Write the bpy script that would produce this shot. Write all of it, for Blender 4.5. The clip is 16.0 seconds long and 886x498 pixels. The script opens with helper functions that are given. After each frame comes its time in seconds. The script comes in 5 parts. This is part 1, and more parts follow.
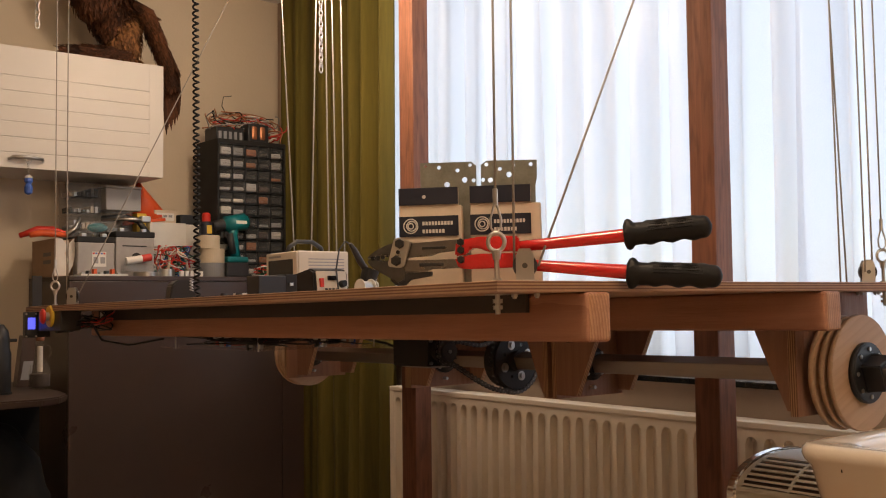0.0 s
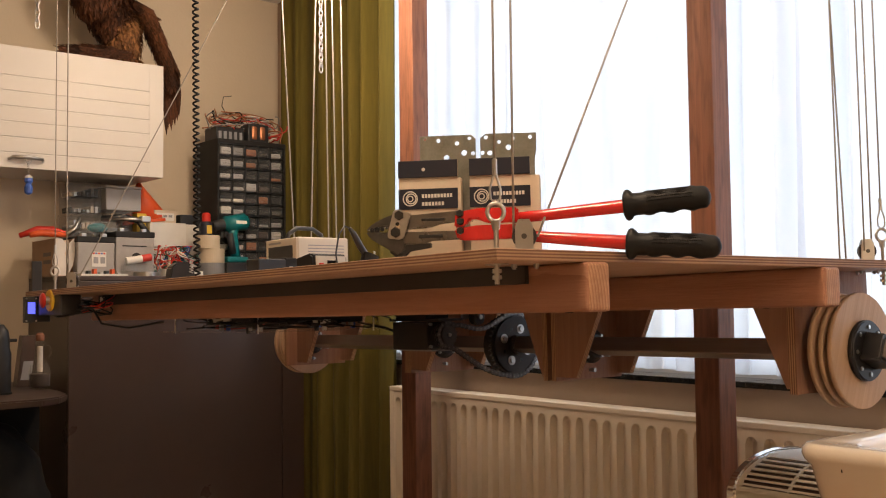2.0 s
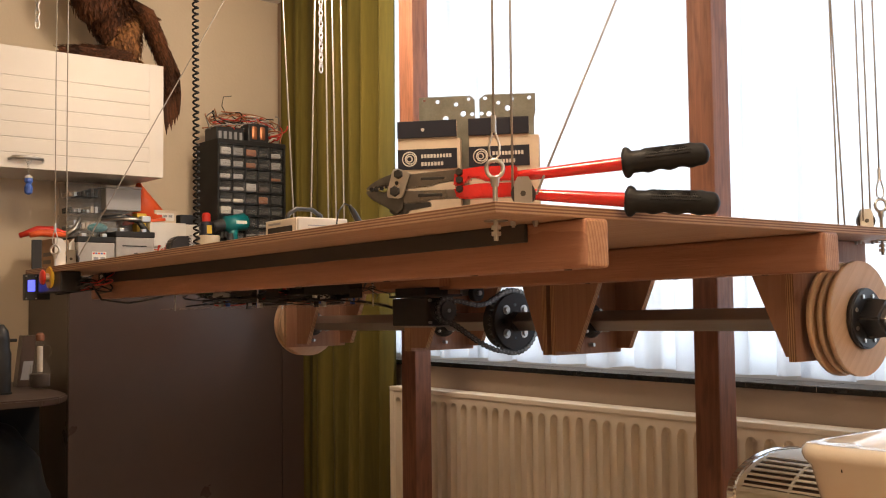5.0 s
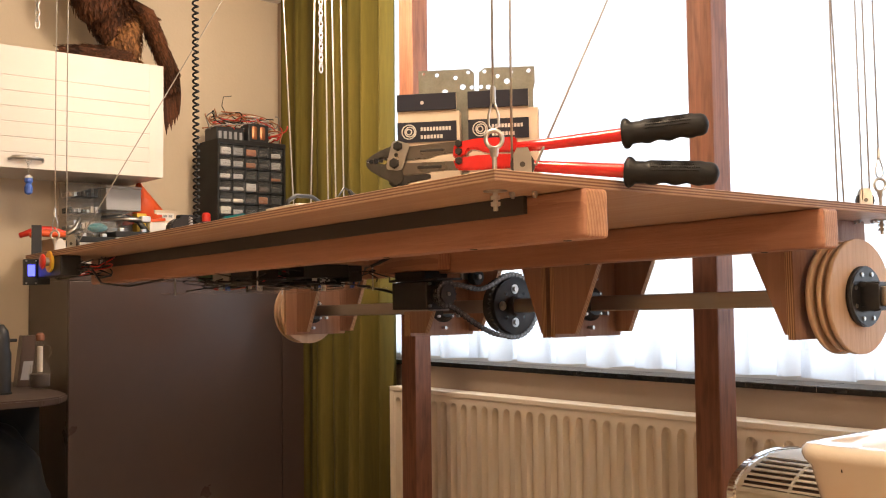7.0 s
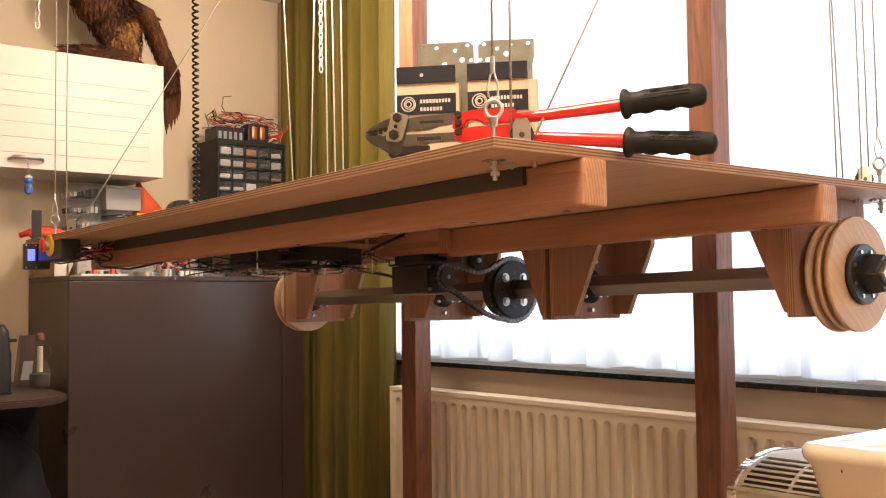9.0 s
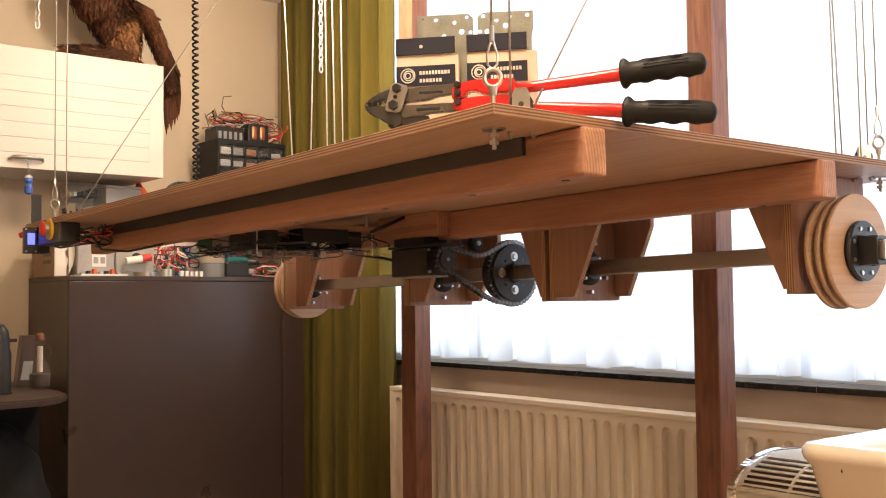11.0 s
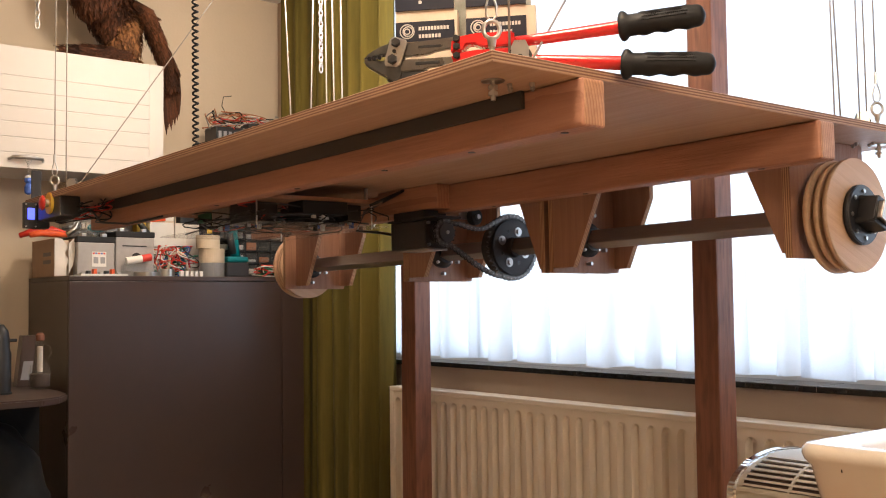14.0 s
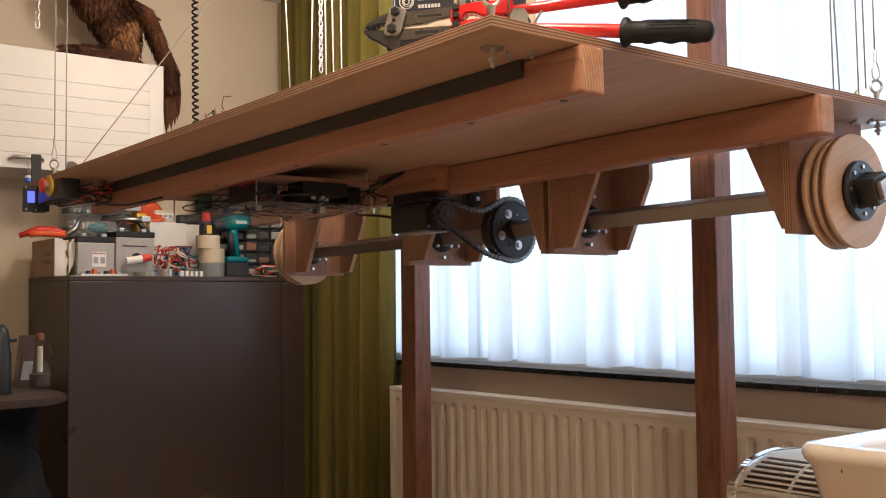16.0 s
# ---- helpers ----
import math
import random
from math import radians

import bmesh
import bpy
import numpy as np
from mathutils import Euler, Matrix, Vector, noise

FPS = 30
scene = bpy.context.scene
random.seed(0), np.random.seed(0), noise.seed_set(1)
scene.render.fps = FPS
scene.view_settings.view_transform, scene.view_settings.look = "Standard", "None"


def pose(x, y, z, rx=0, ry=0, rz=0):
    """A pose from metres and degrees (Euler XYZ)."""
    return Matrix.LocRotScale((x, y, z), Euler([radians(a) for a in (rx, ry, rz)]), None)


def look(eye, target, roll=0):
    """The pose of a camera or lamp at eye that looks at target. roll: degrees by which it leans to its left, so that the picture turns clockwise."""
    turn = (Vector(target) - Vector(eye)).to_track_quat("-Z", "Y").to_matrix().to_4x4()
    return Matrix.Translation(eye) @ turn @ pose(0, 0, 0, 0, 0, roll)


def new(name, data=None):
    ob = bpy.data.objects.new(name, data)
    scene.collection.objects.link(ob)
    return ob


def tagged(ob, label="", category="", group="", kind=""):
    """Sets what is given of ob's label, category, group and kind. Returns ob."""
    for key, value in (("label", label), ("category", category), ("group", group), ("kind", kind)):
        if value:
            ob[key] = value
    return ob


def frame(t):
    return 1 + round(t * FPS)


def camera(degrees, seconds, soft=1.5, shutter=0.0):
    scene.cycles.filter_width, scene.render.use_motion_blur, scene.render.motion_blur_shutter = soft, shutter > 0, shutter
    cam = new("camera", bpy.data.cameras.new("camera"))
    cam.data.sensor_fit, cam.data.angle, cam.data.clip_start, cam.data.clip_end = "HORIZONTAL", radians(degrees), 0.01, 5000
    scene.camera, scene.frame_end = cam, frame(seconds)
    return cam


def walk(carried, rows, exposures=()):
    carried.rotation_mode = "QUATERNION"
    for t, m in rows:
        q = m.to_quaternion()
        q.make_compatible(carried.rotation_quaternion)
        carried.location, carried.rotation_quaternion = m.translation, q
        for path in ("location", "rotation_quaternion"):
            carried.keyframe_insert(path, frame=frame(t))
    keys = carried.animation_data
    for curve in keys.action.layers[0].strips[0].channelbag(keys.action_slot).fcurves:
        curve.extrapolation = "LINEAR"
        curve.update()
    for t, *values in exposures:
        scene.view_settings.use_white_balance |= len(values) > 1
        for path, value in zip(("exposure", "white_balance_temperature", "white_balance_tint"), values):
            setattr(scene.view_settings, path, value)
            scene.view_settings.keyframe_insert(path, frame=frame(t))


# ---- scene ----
# Camera on a stand, fixed; the origin is below it. +Y runs to the window wall, -X to the cabinet wall.
# The plan below is drawn in units of K metres, 0.2 units above the floor, and brought to metres at the end.
K, FLOOR, EYE = 0.78, 0.2, 1.10
cam = camera(46.63, 16.0, soft=1.1)
CAM = pose(0, 0, (EYE + FLOOR) * K) @ pose(0, 0, 0, 0, 0, 51.553) @ pose(0, 0, 0, 92.89, 0, 0) @ pose(0, 0, 0, 0, 0, -0.64)
walk(cam, [(0, CAM), (16, CAM)], exposures=[(0, -0.47, 6550, 13), (2, -0.14, 6500, 12), (4, 0.04, 6450, 10), (6.3, 0.38, 6400, 10), (7, 0.58, 6400, 10), (9.2, 0.68, 6450, 10), (11.3, 0.64, 6400, 10), (12.5, 0.6, 6300, 10), (14, 0.42, 5900, 9), (16, 0.13, 5600, 7)])

# ---- light ----
world = bpy.data.worlds.new("sky")
scene.world = world
world.use_nodes = True
wn = world.node_tree
sky = wn.nodes.new("ShaderNodeTexSky")
sky.sky_type = "NISHITA"
sky.sun_disc = False
sky.sun_elevation, sky.sun_rotation = radians(40), radians(160)
wn.links.new(sky.outputs[0], wn.nodes["Background"].inputs[0])
wn.nodes["Background"].inputs[1].default_value = 0.15


def area(name, m, sx, sy, watts, color):
    d = bpy.data.lights.new(name, "AREA")
    d.shape, d.size, d.size_y, d.energy, d.color = "RECTANGLE", sx, sy, watts, color
    ob = new(name, d)
    ob.matrix_world = m
    return ob


# daylight in the window's opening, behind the net curtain
area("window_daylight", look((-1.83, 2.40, 1.62), (-1.83, 0, 1.62)), 3.0, 1.6, 31, (0.82, 0.91, 1.0))


def bulb(name, at, watts, color, size):
    d = bpy.data.lights.new(name, "POINT")
    d.energy, d.color, d.shadow_soft_size = watts, color, size
    new(name, d).location = at


bulb("ceiling_lamp_light", (-2.70, 1.66, 2.13), 42, (1.0, 0.79, 0.57), 0.14)
bulb("ceiling_lamp_light", (-0.86, 0.62, 2.13), 40, (1.0, 0.77, 0.54), 0.14)
bulb("ceiling_lamp_light", (1.15, 0.35, 2.13), 56, (1.0, 0.79, 0.57), 0.16)


# ---- materials ----
def mat(name, base, rough=0.5, metal=0.0, dark=None, scale=8.0, amount=0.5, bump=0.0, bump_scale=60.0, stretch=(1, 1, 1), rand=0.0, coat=0.0, detail=6.0, island=0.0):
    """base mixed with dark by a noise at two scales; relief by a finer one."""
    m = bpy.data.materials.new(name)
    m.use_nodes = True
    nt = m.node_tree
    b = nt.nodes["Principled BSDF"]
    b.inputs["Roughness"].default_value = rough
    b.inputs["Metallic"].default_value = metal
    b.inputs["Coat Weight"].default_value = coat
    b.inputs["Base Color"].default_value = (*base, 1)
    tc = nt.nodes.new("ShaderNodeTexCoord")
    mp = nt.nodes.new("ShaderNodeMapping")
    mp.inputs["Scale"].default_value = stretch
    nt.links.new(tc.outputs["Object"], mp.inputs[0])
    if dark is None:
        dark = tuple(c * 0.8 for c in base)
    n1 = nt.nodes.new("ShaderNodeTexNoise")
    n1.inputs["Scale"].default_value, n1.inputs["Detail"].default_value = scale, detail
    n2 = nt.nodes.new("ShaderNodeTexNoise")
    n2.inputs["Scale"].default_value, n2.inputs["Detail"].default_value = scale * 9, 3
    nt.links.new(mp.outputs[0], n1.inputs["Vector"])
    nt.links.new(mp.outputs[0], n2.inputs["Vector"])
    add = nt.nodes.new("ShaderNodeMath")
    add.operation = "MULTIPLY_ADD"
    nt.links.new(n2.outputs[0], add.inputs[0])
    add.inputs[1].default_value = 0.35
    nt.links.new(n1.outputs[0], add.inputs[2])
    ramp = nt.nodes.new("ShaderNodeMapRange")
    ramp.inputs[1].default_value, ramp.inputs[2].default_value = 0.5, 0.9
    ramp.inputs[3].default_value, ramp.inputs[4].default_value = 0.0, amount
    nt.links.new(add.outputs[0], ramp.inputs[0])
    mix = nt.nodes.new("ShaderNodeMix")
    mix.data_type = "RGBA"
    mix.inputs[6].default_value, mix.inputs[7].default_value = (*base, 1), (*dark, 1)
    nt.links.new(ramp.outputs[0], mix.inputs[0])
    out = mix.outputs[2]
    if rand:
        oi = nt.nodes.new("ShaderNodeObjectInfo")
        hs = nt.nodes.new("ShaderNodeHueSaturation")
        mr = nt.nodes.new("ShaderNodeMapRange")
        mr.inputs[3].default_value, mr.inputs[4].default_value = 1 - rand, 1 + rand
        nt.links.new(oi.outputs["Random"], mr.inputs[0])
        nt.links.new(mr.outputs[0], hs.inputs["Value"])
        nt.links.new(out, hs.inputs["Color"])
        out = hs.outputs[0]
    if island:
        ge = nt.nodes.new("ShaderNodeNewGeometry")
        hs = nt.nodes.new("ShaderNodeHueSaturation")
        mr = nt.nodes.new("ShaderNodeMapRange")
        mr.inputs[3].default_value, mr.inputs[4].default_value = 1 - island, 1 + island
        nt.links.new(ge.outputs["Random Per Island"], mr.inputs[0])
        nt.links.new(mr.outputs[0], hs.inputs["Value"])
        nt.links.new(out, hs.inputs["Color"])
        out = hs.outputs[0]
    nt.links.new(out, b.inputs["Base Color"])
    rr = nt.nodes.new("ShaderNodeMapRange")
    rr.inputs[3].default_value, rr.inputs[4].default_value = max(rough - 0.08, 0.02), min(rough + 0.1, 1)
    nt.links.new(n1.outputs[0], rr.inputs[0])
    nt.links.new(rr.outputs[0], b.inputs["Roughness"])
    if bump:
        n3 = nt.nodes.new("ShaderNodeTexNoise")
        n3.inputs["Scale"].default_value, n3.inputs["Detail"].default_value = bump_scale, 4
        nt.links.new(mp.outputs[0], n3.inputs["Vector"])
        bn = nt.nodes.new("ShaderNodeBump")
        bn.inputs["Strength"].default_value, bn.inputs["Distance"].default_value = bump, 0.003
        nt.links.new(n3.outputs[0], bn.inputs["Height"])
        nt.links.new(bn.outputs[0], b.inputs["Normal"])
    return m


def wood(name, base, dark, along=0, scale=5.0, rough=0.55, rings=0.55, rand=0.0, bend=3.0, fleck=0.0):
    """Year rings cut lengthwise, bent by noise, with fine fibres along one axis and, on hardwood, slanting flecks."""
    st = [1.0, 1.0, 1.0]
    st[along] = 0.05
    m = mat(name, base, rough, dark=tuple(0.3 * a + 0.7 * b for a, b in zip(base, dark)), scale=60, amount=0.75, bump=0.35, bump_scale=260, stretch=tuple(st), rand=rand, detail=5)
    nt = m.node_tree
    bs = nt.nodes["Principled BSDF"]
    src = bs.inputs["Base Color"].links[0].from_socket
    tc = nt.nodes.new("ShaderNodeTexCoord")

    def stretched(scales, turn=(0, 0, 0)):
        mp = nt.nodes.new("ShaderNodeMapping")
        mp.inputs["Scale"].default_value = scales
        mp.inputs["Rotation"].default_value = turn
        mp.inputs["Location"].default_value = [0.09 if k != along else 0.3 for k in range(3)]
        nt.links.new(tc.outputs["Object"], mp.inputs[0])
        return mp.outputs[0]

    def over(vector_out, lo, hi, amount, source):
        mr = nt.nodes.new("ShaderNodeMapRange")
        mr.inputs[1].default_value, mr.inputs[2].default_value = lo, hi
        mr.inputs[3].default_value, mr.inputs[4].default_value = 0.0, amount
        nt.links.new(vector_out, mr.inputs[0])
        mx = nt.nodes.new("ShaderNodeMix")
        mx.data_type = "RGBA"
        nt.links.new(mr.outputs[0], mx.inputs[0])
        nt.links.new(source, mx.inputs[6])
        mx.inputs[7].default_value = (*dark, 1)
        return mx.outputs[2]

    st[along] = 0.09
    wv = nt.nodes.new("ShaderNodeTexWave")
    wv.wave_type, wv.rings_direction, wv.wave_profile = "RINGS", "XYZ"[along], "SAW"
    wv.inputs["Scale"].default_value = scale * 5
    wv.inputs["Distortion"].default_value, wv.inputs["Detail"].default_value = bend, 3.0
    wv.inputs["Detail Scale"].default_value = 1.2
    nt.links.new(stretched(st), wv.inputs["Vector"])
    out = over(wv.outputs["Fac"], 0.35, 1.0, rings, src)
    if fleck:
        nz = nt.nodes.new("ShaderNodeTexNoise")
        nz.inputs["Scale"].default_value, nz.inputs["Detail"].default_value = 70, 2
        nt.links.new(stretched((1.0, 1.0, 0.16), (0.6, 0.6, 0)), nz.inputs["Vector"])
        out = over(nz.outputs[0], 0.5, 0.68, fleck, out)
    nt.links.new(out, bs.inputs["Base Color"])
    return m


def striped(name, a, b, axis, period, rough=0.65):
    """Plywood's edge: thin light and dark layers across one axis."""
    m = mat(name, a, rough, dark=tuple(c * 0.75 for c in a), scale=40)
    nt = m.node_tree
    bs = nt.nodes["Principled BSDF"]
    src = bs.inputs["Base Color"].links[0].from_socket
    tc = nt.nodes.new("ShaderNodeTexCoord")
    sep = nt.nodes.new("ShaderNodeSeparateXYZ")
    nt.links.new(tc.outputs["Object"], sep.inputs[0])
    ma = nt.nodes.new("ShaderNodeMath")
    ma.operation = "PINGPONG"
    ma.inputs[1].default_value = period
    nt.links.new(sep.outputs["XYZ".index(axis)], ma.inputs[0])
    mr = nt.nodes.new("ShaderNodeMapRange")
    mr.inputs[1].default_value, mr.inputs[2].default_value = period * 0.4, period * 0.6
    nt.links.new(ma.outputs[0], mr.inputs[0])
    mx = nt.nodes.new("ShaderNodeMix")
    mx.data_type = "RGBA"
    nt.links.new(mr.outputs[0], mx.inputs[0])
    nt.links.new(src, mx.inputs[6])
    mx.inputs[7].default_value = (*b, 1)
    nt.links.new(mx.outputs[2], bs.inputs["Base Color"])
    return m


def glow(name, color, strength):
    m = bpy.data.materials.new(name)
    m.use_nodes = True
    b = m.node_tree.nodes["Principled BSDF"]
    b.inputs["Base Color"].default_value = (*color, 1)
    b.inputs["Emission Color"].default_value = (*color, 1)
    b.inputs["Emission Strength"].default_value = strength
    return m


def clear(name, color=(1, 1, 1), rough=0.05, alpha=None):
    m = bpy.data.materials.new(name)
    m.use_nodes = True
    b = m.node_tree.nodes["Principled BSDF"]
    b.inputs["Base Color"].default_value = (*color, 1)
    b.inputs["Roughness"].default_value = rough
    if alpha is None:
        b.inputs["Transmission Weight"].default_value = 1.0
    else:
        b.inputs["Alpha"].default_value = alpha
    return m


def net(name):
    """Sheer white curtain cloth: part lets light through, part scatters it."""
    m = bpy.data.materials.new(name)
    m.use_nodes = True
    nt = m.node_tree
    nt.nodes.clear()
    out = nt.nodes.new("ShaderNodeOutputMaterial")
    tl = nt.nodes.new("ShaderNodeBsdfTranslucent")
    df = nt.nodes.new("ShaderNodeBsdfDiffuse")
    tl.inputs[0].default_value = (0.84, 0.86, 0.9, 1)
    df.inputs[0].default_value = (0.85, 0.86, 0.87, 1)
    mx = nt.nodes.new("ShaderNodeMixShader")
    mx.inputs[0].default_value = 0.22
    nt.links.new(tl.outputs[0], mx.inputs[1])
    nt.links.new(df.outputs[0], mx.inputs[2])
    tr = nt.nodes.new("ShaderNodeBsdfTransparent")
    m2 = nt.nodes.new("ShaderNodeMixShader")
    w = nt.nodes.new("ShaderNodeTexNoise")
    w.inputs["Scale"].default_value = 500
    mr = nt.nodes.new("ShaderNodeMapRange")
    mr.inputs[3].default_value, mr.inputs[4].default_value = 0.16, 0.32
    nt.links.new(w.outputs[0], mr.inputs[0])
    nt.links.new(mr.outputs[0], m2.inputs[0])
    nt.links.new(mx.outputs[0], m2.inputs[1])
    nt.links.new(tr.outputs[0], m2.inputs[2])
    nt.links.new(m2.outputs[0], out.inputs[0])
    return m


M = dict(
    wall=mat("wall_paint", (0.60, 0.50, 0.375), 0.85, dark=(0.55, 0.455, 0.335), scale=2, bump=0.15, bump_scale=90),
    # darker, browner twin of the wall colour, for the window wall and sill bed
    wall2=mat("wall_beige_dark", (0.40, 0.31, 0.245), 0.85, dark=(0.34, 0.26, 0.20), scale=2, bump=0.2, bump_scale=70),
    ceil=mat("ceiling_paint", (0.75, 0.72, 0.66), 0.9, scale=2),
    floor=wood("floor_laminate", (0.70, 0.57, 0.43), (0.58, 0.44, 0.31), along=0, scale=2),
    ply=wood("plywood_face", (0.44, 0.275, 0.18), (0.33, 0.19, 0.12), along=0, scale=5, rings=0.3, bend=6.0),
    ply_e=striped("plywood_edge", (0.42, 0.26, 0.16), (0.17, 0.075, 0.04), "Z", 0.0021),
    ply_ex=striped("plywood_edge_upright", (0.52, 0.32, 0.18), (0.22, 0.10, 0.05), "X", 0.0023),
    ply_ey=striped("plywood_edge_gusset", (0.58, 0.38, 0.22), (0.26, 0.12, 0.06), "Y", 0.0023),
    ply_w=wood("plywood_bracket", (0.35, 0.185, 0.115), (0.24, 0.115, 0.068), along=2, scale=5, rings=0.4, bend=5.0),
    beam=wood("pine_beam", (0.42, 0.205, 0.125), (0.25, 0.10, 0.056), along=0, scale=7, rings=0.7, bend=3.5),
    endgrain=wood("pine_end_grain", (0.56, 0.32, 0.18), (0.30, 0.13, 0.065), along=0, scale=11, rings=0.85, bend=1.0),
    post=wood("hardwood_post", (0.26, 0.104, 0.056), (0.11, 0.04, 0.022), along=2, scale=6, rings=0.3, bend=4.0, fleck=0.65),
    disc=wood("plywood_disc", (0.60, 0.41, 0.27), (0.47, 0.30, 0.185), along=1, scale=4, rings=0.35, bend=6.0),
    black=mat("black_plastic", (0.018, 0.018, 0.02), 0.42, scale=20),
    steel=mat("zinc_steel", (0.55, 0.54, 0.52), 0.3, 1.0, scale=30, amount=0.4),
    alu=mat("shaft_steel", (0.42, 0.38, 0.34), 0.38, 1.0, dark=(0.3, 0.24, 0.2), scale=6, stretch=(0.3, 4, 4)),
    darksteel=mat("dark_steel", (0.09, 0.085, 0.08), 0.4, 0.8, scale=25),
    red=mat("red_lacquer", (0.62, 0.018, 0.016), 0.2, coat=0.6, dark=(0.45, 0.015, 0.012), scale=12, bump=0.25, bump_scale=220),
    olive=mat("olive_velvet", (0.125, 0.095, 0.009), 0.9, dark=(0.06, 0.045, 0.004), scale=3, amount=0.8, stretch=(4, 4, 0.3), bump=0.15),
    cabinet=mat("dark_brown_laminate", (0.056, 0.036, 0.029), 0.3, dark=(0.042, 0.026, 0.021), scale=3),
    desk=mat("dark_desk_veneer", (0.06, 0.037, 0.028), 0.4, dark=(0.04, 0.024, 0.018), scale=5),
    white=mat("white_laminate", (0.64, 0.60, 0.545), 0.45, dark=(0.60, 0.56, 0.505), scale=3),
    enamel=mat("white_enamel", (0.70, 0.62, 0.52), 0.16, dark=(0.64, 0.56, 0.46), scale=4, coat=0.5),
    radiator=mat("radiator_enamel", (0.80, 0.71, 0.59), 0.35, dark=(0.74, 0.65, 0.53), scale=3),
    stone=mat("dark_stone_sill", (0.012, 0.012, 0.013), 0.08, dark=(0.03, 0.03, 0.03), scale=40),
    batt=mat("battery_grey_plastic", (0.36, 0.34, 0.325), 0.55, dark=(0.2, 0.19, 0.18), scale=6),
    pale=mat("pale_grey_plastic", (0.40, 0.39, 0.39), 0.45, scale=8),
    drawer=clear("drawer_plastic", (0.55, 0.56, 0.58), 0.05, 0.10),
    bottle=clear("bottle_glass", (0.5, 0.47, 0.42), 0.02, 0.10),
    chrome=mat("chrome", (0.80, 0.80, 0.80), 0.08, 1.0, scale=10),
    chainsteel=mat("oiled_chain_steel", (0.36, 0.34, 0.32), 0.35, 0.9, dark=(0.08, 0.075, 0.07), scale=60),
    oiled=mat("oiled_plate_steel", (0.17, 0.16, 0.15), 0.32, 0.9, dark=(0.05, 0.047, 0.043), scale=60),
    jawarm=mat("satin_steel", (0.24, 0.22, 0.20), 0.28, 0.95, dark=(0.14, 0.13, 0.115), scale=40),
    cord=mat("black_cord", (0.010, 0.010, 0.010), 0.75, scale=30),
    galv=mat("galvanised_sheet", (0.32, 0.32, 0.28), 0.42, 0.85, dark=(0.18, 0.18, 0.15), scale=35, amount=0.8),
    grip=mat("black_rubber", (0.008, 0.0075, 0.0075), 0.5, scale=20, bump=0.1, bump_scale=200),
    cardb=mat("brown_cardboard", (0.36, 0.235, 0.145), 0.8, dark=(0.28, 0.175, 0.10), scale=20),
    card=mat("cream_cardboard", (0.62, 0.52, 0.40), 0.75, dark=(0.5, 0.4, 0.3), scale=20),
    navy=mat("dark_navy_print", (0.016, 0.018, 0.03), 0.35, scale=10),
    print=mat("pale_print", (0.66, 0.62, 0.56), 0.6, scale=30),
    jaw=mat("forged_steel", (0.12, 0.115, 0.108), 0.36, 0.85, dark=(0.05, 0.047, 0.043), scale=40, bump=0.1),
    jawd=mat("black_oxide_steel", (0.05, 0.047, 0.045), 0.45, 0.7, scale=40),
    strip=mat("worn_black_paint", (0.055, 0.046, 0.041), 0.6, 0.2, dark=(0.032, 0.027, 0.024), scale=9, stretch=(0.3, 1, 1)),
    blackpaint=mat("black_painted_steel", (0.022, 0.02, 0.02), 0.5, 0.2, dark=(0.05, 0.035, 0.03), scale=15),
    cream=mat("cream_plastic", (0.60, 0.55, 0.46), 0.5, dark=(0.52, 0.47, 0.38), scale=10),
    grey=mat("grey_plastic", (0.28, 0.28, 0.29), 0.5, scale=10),
    dgrey=mat("dark_grey_plastic", (0.015, 0.0145, 0.0145), 0.62, scale=10),
    teal=mat("teal_plastic", (0.0, 0.16, 0.18), 0.4, dark=(0.0, 0.11, 0.13), scale=10),
    orange=mat("orange_plastic", (0.72, 0.10, 0.02), 0.5, dark=(0.55, 0.06, 0.01), scale=10),
    yellow=mat("yellow_plastic", (0.70, 0.45, 0.03), 0.45, scale=10),
    blue=mat("blue_plastic", (0.05, 0.12, 0.45), 0.4, scale=10),
    green=mat("green_board", (0.02, 0.13, 0.07), 0.5, dark=(0.01, 0.07, 0.035), scale=40),
    redp=mat("red_plastic", (0.60, 0.03, 0.015), 0.35, scale=10),
    whitep=mat("white_plastic", (0.72, 0.70, 0.66), 0.4, scale=10),
    tape=mat("masking_tape", (0.55, 0.46, 0.34), 0.7, dark=(0.45, 0.36, 0.25), scale=20),
    ducttape=mat("grey_cloth_tape", (0.22, 0.22, 0.23), 0.45, scale=30),
    copper=mat("copper_winding", (0.42, 0.17, 0.08), 0.5, 0.6, scale=30),
    clearp=clear("clear_plastic", (0.55, 0.57, 0.58), 0.10, 0.16),
    rope=mat("wire_rope", (0.34, 0.31, 0.265), 0.55, 0.0, dark=(0.22, 0.20, 0.17), scale=300),
    screen=glow("blue_display", (0.10, 0.12, 0.95), 1.6),
    darkscreen=mat("dark_display", (0.012, 0.012, 0.015), 0.1, scale=5),
    feather=mat("brown_feathers", (0.10, 0.038, 0.016), 0.62, dark=(0.025, 0.011, 0.007), scale=14, amount=1.0, bump=0.5, bump_scale=120, island=0.55),
    featherl=mat("tawny_feathers", (0.27, 0.125, 0.048), 0.65, dark=(0.05, 0.022, 0.011), scale=16, amount=1.0, bump=0.5, bump_scale=120, island=0.6),
    net=net("net_curtain"),
    glass=clear("window_glass"),
)


